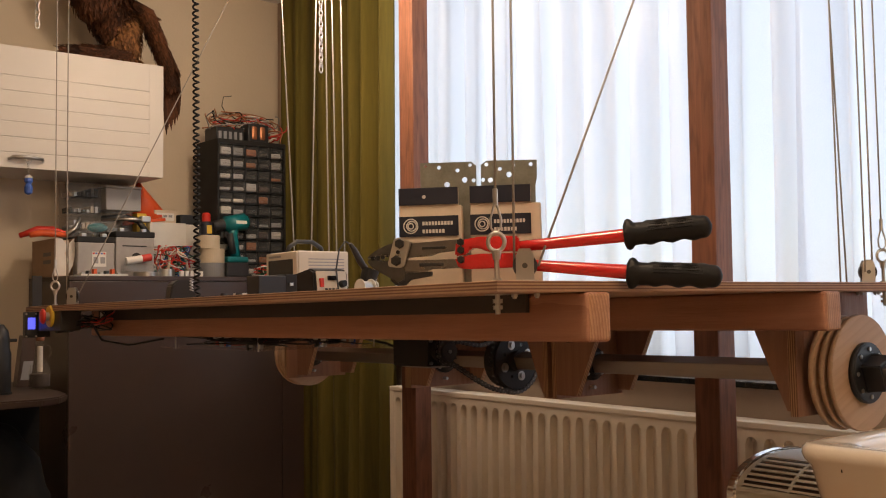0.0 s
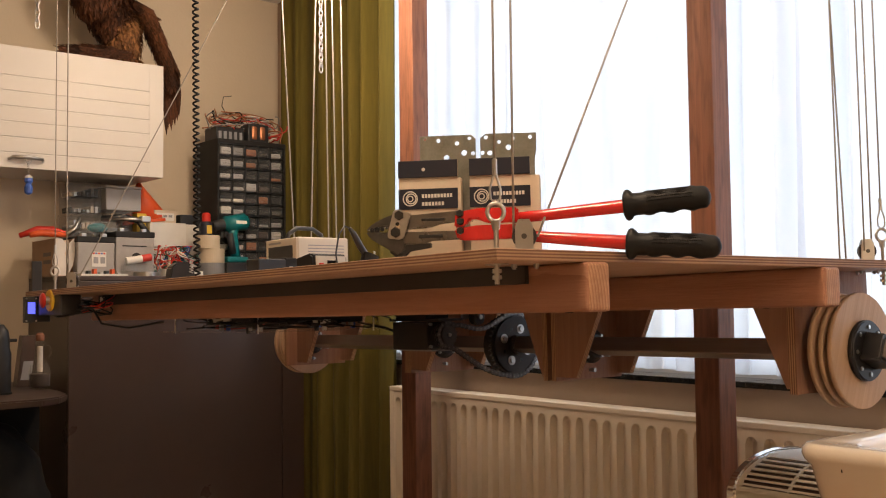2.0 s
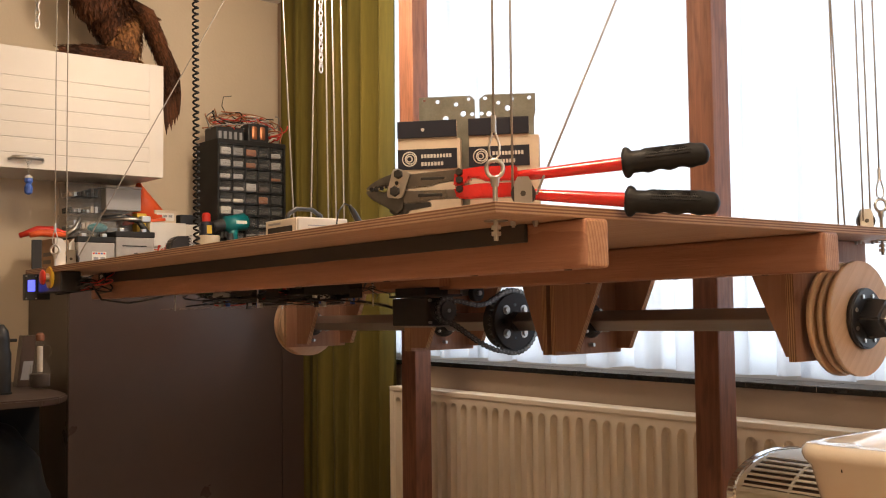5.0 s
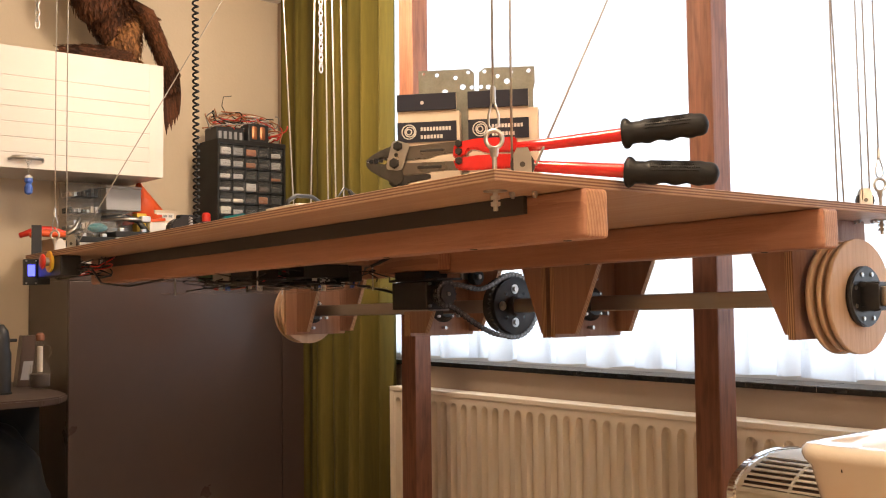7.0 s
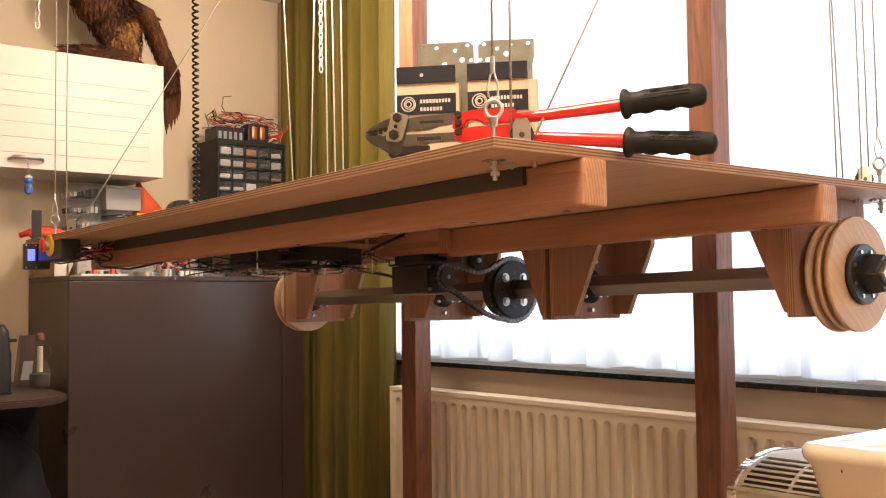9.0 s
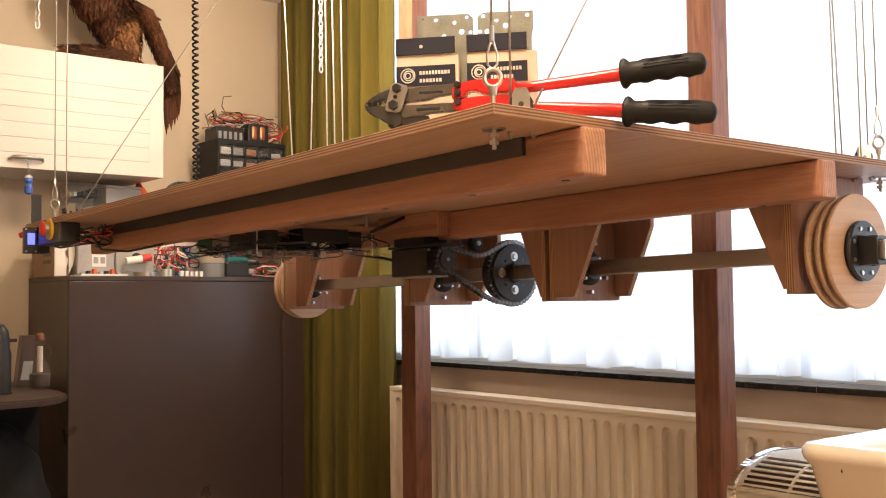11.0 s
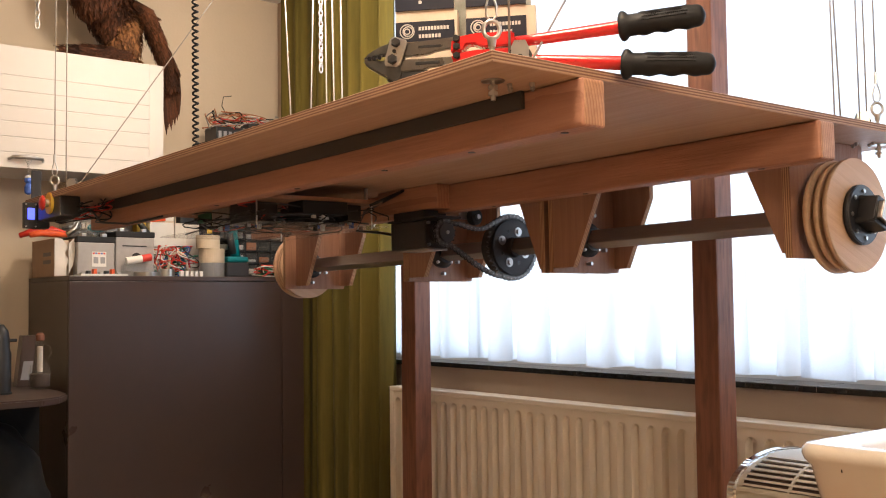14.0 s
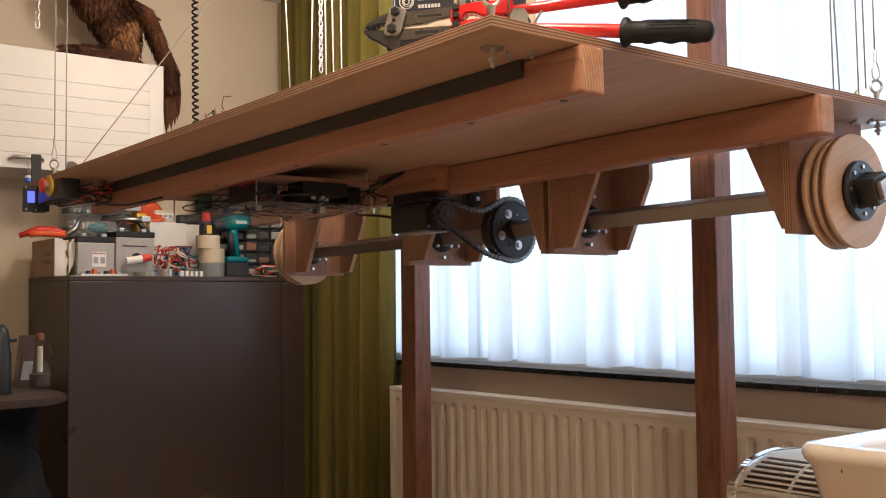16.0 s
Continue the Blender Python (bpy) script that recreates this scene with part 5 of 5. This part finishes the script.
# cordless drill standing on its battery
drl = on_cab("cordless_drill", -4.80, 2.43, "teal and black cordless drill standing on its battery", "drill")
part("battery", box(-0.045, 0.06, -0.06, 0.065, 0.0, 0.075, 0.008), M["black"], drl, "black battery pack")
part("handle_foot", box(-0.035, 0.05, -0.05, 0.07, 0.0755, 0.105, 0.01), M["teal"], drl)
part("handle", tube([(0, 0.02, 0.10), (0, 0.012, 0.16), (0, 0.0, 0.22), (0, 0.005, 0.26)], [0.026, 0.023, 0.027, 0.03], 14), M["teal"], drl)
part("grip_panel", tube([(0.006, 0.0, 0.12), (0.006, -0.008, 0.17), (0.006, -0.018, 0.225)], [0.022, 0.02, 0.022], 12), M["black"], drl)
part("motor_housing", cyl((0, -0.05, 0.268), (0, 0.08, 0.29), 0.042, 0.046, n=24, bev=0.012), M["teal"], drl, smooth=True)
part("end_cap", cyl((0, 0.08, 0.29), (0, 0.088, 0.2915), 0.03, n=20), M["dgrey"], drl)
part("chuck", cyl((0, -0.11, 0.258), (0, -0.05, 0.268), 0.026, 0.032, n=20, bev=0.004), M["black"], drl)
part("trigger", box(-0.01, 0.01, -0.045, -0.02, 0.20, 0.235, 0.004), M["black"], drl)
part("maker_plate", box(0.0435, 0.0455, 0.0, 0.06, 0.274, 0.290), M["whitep"], drl)
gb = on_cab("green_box", -4.83, 2.60, "small dark green box", "box")
part("body", box(-0.03, 0.04, 0, 0.07, 0, 0.05, 0.003), M["green"], gb)
wr = on_cab("wire_bundle", -4.74, 2.52, "bundle of red and white wires", "wires")
tangle(33, 14, -0.05, 0.06, 0.0, 0.17, 0.004, 0.06, ("redp", "whitep", "redp", "black"), wr, 0.003)

# drawer cabinet with small parts
dc = on_cab("drawer_cabinet", -4.85, 2.372, "black cabinet of small clear drawers full of parts", "drawer cabinet")
DW, DH = 0.40, 0.722
part("side_panel", box(-0.25, 0.0, 0, 0.012, 0, DH, 0.002), M["dgrey"], dc)
part("side_panel", box(-0.25, 0.0, DW - 0.012, DW, 0, DH, 0.002), M["dgrey"], dc)
part("top_panel", box(-0.25, 0.0, 0.0125, DW - 0.0125, DH - 0.02, DH, 0.002), M["dgrey"], dc)
part("bottom_panel", box(-0.25, 0.0, 0.0125, DW - 0.0125, 0, 0.012), M["dgrey"], dc)
part("back_panel", box(-0.25, -0.245, 0.0125, DW - 0.0125, 0.0125, DH - 0.0205), M["dgrey"], dc)
NR, NC = 11, 5
ch, cw = (DH - 0.036) / NR, (DW - 0.03) / NC
for r in range(NR + 1):
    part("shelf", box(-0.24, -0.002, 0.013, DW - 0.013, 0.0125 + ch * r - 0.003, 0.0125 + ch * r + 0.003), M["black"], dc)
for c in range(1, NC):
    part("divider", box(-0.24, -0.004, 0.015 + cw * c - 0.0025, 0.015 + cw * c + 0.0025, 0.016, DH - 0.022), M["black"], dc)
rk = random.Random(77)
for r in range(NR):
    for c in range(NC):
        y0, z0 = 0.015 + cw * c + 0.004, 0.0125 + ch * r + 0.005
        y1, z1 = y0 + cw - 0.008, z0 + ch - 0.012
        pull = rk.uniform(0, 0.012)
        d = part("drawer", box(-0.2 + pull, -0.012 + pull, y0, y1, z0, z1, 0.002, seg=1), M["drawer"], dc, "small clear plastic drawer")
        part("pull", box(-0.012 + pull, 0.004 + pull, y0 + 0.01, y1 - 0.01, z0 + 0.012, z0 + 0.018, 0.001, seg=1), M["drawer"], d)
        part("contents", box(-0.17 + pull, -0.02 + pull, y0 + 0.004, y1 - 0.004, z0 + 0.002, z0 + 0.004 + rk.uniform(0.2, 0.8) * (z1 - z0), 0.004, seg=1), M[rk.choice(("pale", "pale", "grey", "print", "pale") if c < 2 else ("dgrey", "copper", "grey", "desk", "pale", "copper", "dgrey"))], d)
tz = CZ + 0.0005 + DH + 0.0005
tf = thing("transformer", (-4.94, 2.57, tz), "copper wound transformer with a black core", "transformer")
part("core", box(-0.05, 0.05, 0, 0.12, 0, 0.10, 0.004), M["black"], tf)
for y in (0.018, 0.066):
    part("winding", box(-0.056, 0.056, y, y + 0.036, 0.014, 0.09, 0.012), M["copper"], tf, "copper winding")
bx = thing("black_holder", (-5.0, 2.40, tz), "black plastic holder with tools", "holder")
part("body", box(-0.06, 0.08, 0, 0.16, 0, 0.075, 0.004), M["black"], bx)
for k in range(5):
    part("clip", box(0.081, 0.086, 0.01 + 0.03 * k, 0.026 + 0.03 * k, 0.01, 0.05), M["grey"], bx)
hp = thing("wire_heap", (-5.0, 2.38, tz), "tangle of old red and grey wires on the drawer cabinet", "wires")
tangle(51, 40, -0.08, 0.10, 0.0, 0.40, 0.05, 0.165, ("copper", "dgrey", "redp", "grey", "copper", "print"), hp, 0.003)
tangle(52, 10, -0.08, 0.12, 0.29, 0.42, 0.004, 0.12, ("redp", "copper", "print"), hp, 0.004)
part("wire", tube([(0.0, 0.12, 0.15), (0.0, 0.09, 0.20), (0.0, 0.10, 0.25), (0.0, 0.15, 0.26)], 0.0022, 5), M["dgrey"], hp)

# key fob on the cabinet handle
kf = thing("key_fob", (-4.785, 1.411, 1.60), "small blue and white figure on a spring hanging from the handle", "key fob")
part("figure", lathe([(0.006, 0), (0.017, 0.008), (0.018, 0.035), (0.012, 0.05), (0.019, 0.06), (0.017, 0.08), (0.005, 0.09)], n=16), M["blue"], kf)
part("cap", ball((0, 0, 0.078), 0.019, 1, 1, 0.6), M["whitep"], kf)
part("spring", tube([(0.006 * math.cos(k), 0.006 * math.sin(k), 0.09 + 0.0016 * k) for k in range(40)], 0.0016, 5), M["steel"], kf)
ringp = [(0.0, 0.013 * math.cos(a), 0.158 + 0.016 * math.sin(a)) for a in [2 * math.pi * k / 18 for k in range(18)]]
part("ring", tube(ringp, 0.002, 6, closed=True), M["steel"], kf)

# ---- stuffed bird of prey on the wall cabinet ----
def feather(bm, base, way, side, length, width):
    """A bowed blade with a pointed tip."""
    base, way, side = Vector(base), Vector(way).normalized(), Vector(side).normalized()
    up = way.cross(side)
    rows = []
    for f, w in ((0, 0.35), (0.25, 0.9), (0.6, 1.0), (0.85, 0.7), (1.0, 0.06)):
        c = base + way * (length * f) - up * (0.12 * length * f * f)
        rows.append([bm.verts.new(c + side * (width * w * s * 0.5) + up * (0.1 * width * (1 - abs(s)))) for s in (-1, 0, 1)])
    for a, b in zip(rows, rows[1:]):
        for k in range(2):
            bm.faces.new((a[k], a[k + 1], b[k + 1], b[k]))


def coat(bm, c, rad, n, length, width, seed, down=(0, 0, -1)):
    """Overlapping short feathers over an ellipsoid."""
    rk = random.Random(seed)
    for k in range(n):
        a, zz = rk.uniform(0, 2 * math.pi), rk.uniform(-0.95, 0.98)
        s = math.sqrt(1 - zz * zz)
        nv = Vector((s * math.cos(a), s * math.sin(a), zz))
        p = Vector(c) + Vector((nv.x * rad[0], nv.y * rad[1], nv.z * rad[2]))
        way = (Vector(down) - nv * nv.dot(Vector(down))) * 0.9 + nv * 0.1 + Vector((rk.uniform(-.25, .25), rk.uniform(-.25, .25), rk.uniform(-.2, .2)))
        feather(bm, p, way, way.cross(nv), length * rk.uniform(0.6, 1.3), width * rk.uniform(0.7, 1.2))


bird = thing("stuffed_bird", (-4.93, 1.876, WT + 0.0005), "mounted brown bird of prey with hanging wings on the wall cabinet", "stuffed bird")
bm = ball((0, -0.085, 0.37), 1, 0.11, 0.155, 0.19, 3)
ball((0.01, -0.02, 0.21), 1, 0.09, 0.112, 0.13, 3, bm=bm)
coat(bm, (0, -0.085, 0.37), (0.112, 0.157, 0.19), 2200, 0.040, 0.013, 1)
coat(bm, (0.01, -0.02, 0.21), (0.092, 0.114, 0.13), 1300, 0.034, 0.012, 5)
part("body", bm, M["feather"], bird, "dark brown feathered body")
bm = ball((0.04, 0.02, 0.16), 1, 0.06, 0.075, 0.10, 2)
coat(bm, (0.045, 0.02, 0.16), (0.062, 0.078, 0.10), 900, 0.028, 0.0105, 2)
part("breast", bm, M["featherl"], bird, "tawny speckled breast")
bm = ball((0.03, -0.13, 0.55), 1, 0.05, 0.055, 0.06, 2)
coat(bm, (0.03, -0.13, 0.55), (0.05, 0.055, 0.06), 160, 0.03, 0.014, 3)
head = part("head", bm, M["feather"], bird)
part("beak", cyl((0.07, -0.13, 0.55), (0.105, -0.13, 0.525), 0.014, 0.002, n=10), M["dgrey"], head)
for y in (-0.03, 0.06):
    lg = ball((0.05, y, 0.085), 1, 0.03, 0.033, 0.075, 2)
    coat(lg, (0.05, y, 0.085), (0.032, 0.035, 0.07), 140, 0.035, 0.012, 8 + int(y * 100))
    part("leg", lg, M["featherl"], bird)
    ft = bmesh.new()
    for dy in (-0.025, 0.0, 0.025):
        tube([(0.05, y, 0.02), (0.085, y + dy, 0.012), (0.10, y + dy * 1.3, 0.002)], [0.009, 0.007, 0.003], 6, bm=ft)
    part("foot", ft, M["featherl"], bird)
# far wing: shoulder, arm and long hanging flight feathers
ARM = [Vector(p) for p in ((0.03, 0.06, 0.30), (0.05, 0.125, 0.262), (0.07, 0.17, 0.14), (0.085, 0.228, 0.0), (0.09, 0.243, -0.09))]
bm = tube(ARM, [0.035, 0.044, 0.042, 0.03, 0.014], 12)
rk = random.Random(4)
for k in range(1500):
    f = rk.random() * 3.999
    a, b = ARM[int(f)], ARM[int(f) + 1]
    c = a.lerp(b, f % 1)
    r = (0.035, 0.046, 0.044, 0.032, 0.016)[int(f)]
    t = rk.uniform(-2.2, 0.9)
    nv = Vector((math.cos(t), math.sin(t) * 0.9, 0.0))
    way = (b - a).normalized() + nv * 0.12 + Vector((rk.uniform(-.15, .15), rk.uniform(-.15, .15), -0.3))
    feather(bm, c + nv * r, way, way.cross(nv), rk.uniform(0.03, 0.06), rk.uniform(0.009, 0.014))
for k in range(14):
    f = k / 13
    feather(bm, (0.06 + 0.05 * f, 0.214 + 0.05 * f, 0.015 - 0.03 * f), (0.03, 0.02 + 0.05 * math.sin(3 * f), -1), (0.5, 1, 0), 0.345 - 0.13 * f - 0.02 * (k % 3), 0.024)
part("wing", bm, M["feather"], bird, "dark brown wing hanging over the cabinet's side")
bm = tube([(0.06, 0.06, 0.018), (0.06, -0.05, 0.04), (0.06, -0.14, 0.034), (0.05, -0.25, 0.012)], [0.015, 0.036, 0.032, 0.01], 10)
for k in range(420):
    f = rk.random()
    y = 0.05 - 0.29 * f
    t = rk.uniform(-0.9, 1.4)
    r = 0.037 * math.sin(math.pi * min(1.0, 0.12 + 0.8 * (1 - f)) * 0.85)
    nv = Vector((math.cos(t), 0, math.sin(t)))
    feather(bm, Vector((0.06, y, 0.038 - 0.02 * f)) + nv * r, (0.05 * rk.uniform(-1, 1), -1, -0.06), nv.cross(Vector((0, 1, 0))), rk.uniform(0.05, 0.11), 0.017)
part("tail", bm, M["feather"], bird, "dark folded tail lying on the cabinet")

# ---- on and under the desk ----
th = thing("coffee_jug", (-4.3, 1.165, 0.7505), "black insulated jug with a handle on the desk", "jug")
part("body", lathe([(0.04, 0), (0.042, 0.01), (0.042, 0.16), (0.036, 0.18), (0.036, 0.21), (0.03, 0.25), (0.012, 0.275)], n=28), M["black"], th, smooth=True)
part("lever", box(-0.012, 0.012, 0.03, 0.062, 0.205, 0.218, 0.003), M["black"], th)
part("base_ring", lathe([(0.046, 0), (0.046, 0.006), (0.04, 0.008)], n=28), M["dgrey"], th)
bt = thing("glass_bottle", (-4.45, 1.365, 0.7505), "stoppered glass bottle half full of brown liquid", "bottle")
part("glass", lathe([(0.034, 0), (0.044, 0.01), (0.045, 0.07), (0.04, 0.095), (0.018, 0.12), (0.014, 0.18), (0.019, 0.195), (0.017, 0.2)], n=28), M["bottle"], bt, smooth=True)
part("liquid", lathe([(0.030, 0.006), (0.040, 0.012), (0.041, 0.062), (0.038, 0.064)], n=24), M["desk"], bt, "brown liquid")
part("label_panel", lathe([(0.010, 0.07), (0.012, 0.075), (0.012, 0.175), (0.010, 0.178)], n=16), M["print"], bt, "pale paper roll inside the bottle")
part("stopper", lathe([(0.014, 0.2), (0.018, 0.205), (0.018, 0.225), (0.010, 0.235)], n=16), M["post"], bt)
part("handle", tube([(0, 0.016, 0.18), (0, 0.04, 0.18), (0, 0.046, 0.15), (0, 0.03, 0.12)], 0.004, 6), M["bottle"], bt)
pc = thing("leaning_carton", (-4.63, 1.345, 0.7505), "narrow dark carton leaning at the wall side", "carton")
part("body", prism([(-0.03, 0), (0.03, 0), (0.05, 0.22), (-0.005, 0.22)], "x", -0.03, 0.03, 0.002), M["desk"], pc)
part("label_panel", prism([(-0.015, 0.03), (0.028, 0.03), (0.038, 0.11), (-0.002, 0.11)], "x", 0.0302, 0.031), M["grey"], pc)
bg = thing("black_bag", (-4.35, 1.15, FL + 0.0005), "black bag with pale reflective stripes under the desk", "bag")
bm = ball((0, 0, 0.42), 1, 0.22, 0.22, 0.42, 4)
for v in bm.verts:
    v.co += v.co.normalized() * 0.05 * noise.noise(v.co * 9)
    v.co.z = max(v.co.z, 0.0)
part("body", bm, M["cord"], bg, smooth=True)
for k in range(7):
    part("strap", tube([(0.225 + 0.012 * math.sin(k), -0.2 + 0.02 * k + 0.025 * j, 0.22 + 0.04 * k + 0.05 * math.sin(j * 0.8 + k)) for j in range(8)], 0.009, 6), M["black"], bg)
for y, z, h in ((0.05, 0.47, 0.07), (0.10, 0.30, 0.03), (0.02, 0.28, 0.03)):
    part("stripe", tube([(0.238, y - 0.01, z - h / 2), (0.243, y + 0.004, z), (0.233, y + 0.012, z + h / 2)], [0.003, 0.008, 0.003], 6), M["print"], bg)

# ---- side table with basin and vented appliance ----
sd = thing("side_table", (-1.1, 2.05, FL + 0.0005), "plain low wooden side table", "side table")
SH = 0.64
part("tabletop", box(-0.65, 0.55, -0.55, 0.55, SH - 0.03, SH, 0.004), M["ply"], sd)
for x in (-0.6, 0.5):
    for y in (-0.5, 0.5):
        part("leg", box(x - 0.025, x + 0.025, y - 0.025, y + 0.025, 0, SH - 0.0305), M["beam"], sd)
TZ = FL + SH + 0.001
bs = thing("white_basin", (-1.062, 1.625, TZ), "glossy white enamel basin with a broad rounded rim", "basin")
H_ = 0.842 - TZ
L_ = 0.46


def frame_loop(o, z, n=6, r=0.04):
    out = []
    for cx, cy, a0 in ((L_ - o - r, L_ - o - r, 0), (o + r, L_ - o - r, 90), (o + r, o + r, 180), (L_ - o - r, o + r, 270)):
        for k in range(n + 1):
            a = radians(a0 + 90 * k / n)
            out.append((cx + r * math.cos(a), cy + r * math.sin(a), z))
    return out


bm = bmesh.new()
loops = [frame_loop(0.08, 0.0), frame_loop(0.014, H_ - 0.04), frame_loop(0.004, H_ - 0.028, r=0.045), frame_loop(0.0, H_ - 0.018, r=0.05), frame_loop(0.001, H_ - 0.008, r=0.05), frame_loop(0.007, H_ - 0.001, r=0.048), frame_loop(0.016, H_, r=0.046), frame_loop(0.07, H_ - 0.004), frame_loop(0.078, H_ - 0.012), frame_loop(0.14, 0.03)]
rings = [[bm.verts.new(p) for p in l] for l in loops]
for a, b in zip(rings, rings[1:]):
    for k in range(len(a)):
        bm.faces.new((a[k], a[(k + 1) % len(a)], b[(k + 1) % len(a)], b[k]))
bm.faces.new(rings[0][::-1])
bm.faces.new(rings[-1])
bmesh.ops.recalc_face_normals(bm, faces=bm.faces[:])
part("bowl", bm, M["enamel"], bs, smooth=True)
part("chip", box(0.09, 0.0915, 0.0125, 0.0145, H_ - 0.044, H_ - 0.037), M["dgrey"], bs)

ap = thing("vented_appliance", (-1.5, 2.05, TZ), "rounded cream appliance with a chrome edge and a slatted top vent", "appliance")
AH, AL = 0.640 - TZ, 0.42


def arch(a, out=0.0):
    """A point on the appliance's rounded front, a degrees up from its foot."""
    a = radians(a)
    return (0.20 - (0.20 + out) * math.cos(a), AH + (0.083 + out) * math.sin(a))


prof = [(0.0, 0.0)] + [arch(7.5 * k) for k in range(13)] + [(0.28, AH + 0.079), (0.33, AH + 0.06), (0.36, AH + 0.02), (0.36, 0.0)]
part("housing", prism(prof, "x", 0.0125, AL), M["cream"], ap)
bm = bmesh.new()
ridge = [(0.0, 0.0)] + [arch(7.5 * k, 0.004) for k in range(13)] + [(0.28, AH + 0.083), (0.335, AH + 0.063), (0.364, AH + 0.02), (0.364, 0.0)]
prism(ridge, "x", -0.014, 0.012, 0.005, bm=bm)
part("chrome_band", bm, M["chrome"], ap, "bright chrome edge band")
# dark strip over the closed housing, colouring in the shade between the slats
part("vent_back", prism([arch(14 + 8 * k, 0.0012) for k in range(7)] + [arch(62 - 8 * k, 0.0003) for k in range(7)], "x", 0.028, AL - 0.02), M["desk"], ap)
part("vent_ledge", prism([arch(6, 0.006), arch(12.5, 0.006), arch(12.5, 0.0003), arch(6, 0.0003)], "x", 0.016, AL - 0.01, 0.0008), M["cream"], ap)
for k in range(7):
    a = 15 + 7.8 * k
    part("vent_slat", prism([arch(a, 0.006), arch(a + 3.2, 0.006), arch(a + 3.2, 0.0014), arch(a, 0.0014)], "x", 0.026 + 0.001 * k, AL - 0.018), M["cream"], ap)
part("vent_rib", prism([arch(13 + 10 * k, 0.0075) for k in range(6)] + [arch(63 - 10 * k, 0.0014) for k in range(6)], "x", 0.150, 0.156), M["cream"], ap)

# ---- ceiling lamps above the table and beside the camera ----
shade = glow("lamp_shade", (1.0, 0.80, 0.58), 3.0)
for x, y in ((-2.70 / K, 1.66 / K), (-0.86 / K, 0.62 / K), (1.15 / K, 0.35 / K)):
    lp = thing("ceiling_lamp", (x, y, ZC), "white ceiling lamp with a round shade, lit", "ceiling lamp", "ceiling lamps")
    part("base", lathe([(0.08, -0.02), (0.08, 0.0), (0.05, 0.0)], n=32), M["whitep"], lp)
    part("cord", cyl((0, 0, -0.17), (0, 0, -0.0205), 0.006, n=8), M["black"], lp)
    part("shade", lathe([(0.20, -0.235), (0.19, -0.19), (0.05, -0.175), (0.02, -0.1705)], n=32), shade, lp)


# ---- to metres ----
def to_metres():
    for me in bpy.data.meshes:
        me.transform(Matrix.Scale(K, 4))
    for ob in scene.objects:
        if ob.type in {"MESH", "EMPTY"}:
            ob.location = (ob.location + (Vector((0, 0, 0)) if ob.parent else Vector((0, 0, FLOOR)))) * K


to_metres()


# ---- movement ----
def metres(m):
    out = m.copy()
    out.translation = (m.translation + Vector((0, 0, FLOOR))) * K
    return out


def motions():
    for ob, m in MOVED:
        walk(ob, [(t, metres(lifted(d) @ m)) for t, d in RISE])
    walk(shaft, [(0.5 * k, pose(0, SY * K, SZ * K, 22.5 + 112.5 * 0.5 * k)) for k in range(33)])
    walk(pin, [(0.25 * k, pose(0, MY * K, MZ * K, 300 * 0.25 * k)) for k in range(65)])
    for ob, start in CHAIN:
        rows = []
        for k in range(161):
            m = link_pose(start + radians(112.5) * CR * 0.1 * k)
            m.translation *= K
            rows.append((0.1 * k, m))
        walk(ob, rows)
    for ob, foot, top in SLANTED:
        rows = []
        for t, d in RISE:
            a = lifted(d) @ Vector(foot)
            b = Vector(top)
            rows.append((t, Matrix.Translation((a + Vector((0, 0, FLOOR))) * K) @ (b - a).to_track_quat("Z", "Y").to_matrix().to_4x4()))
        walk(ob, rows)


motions()
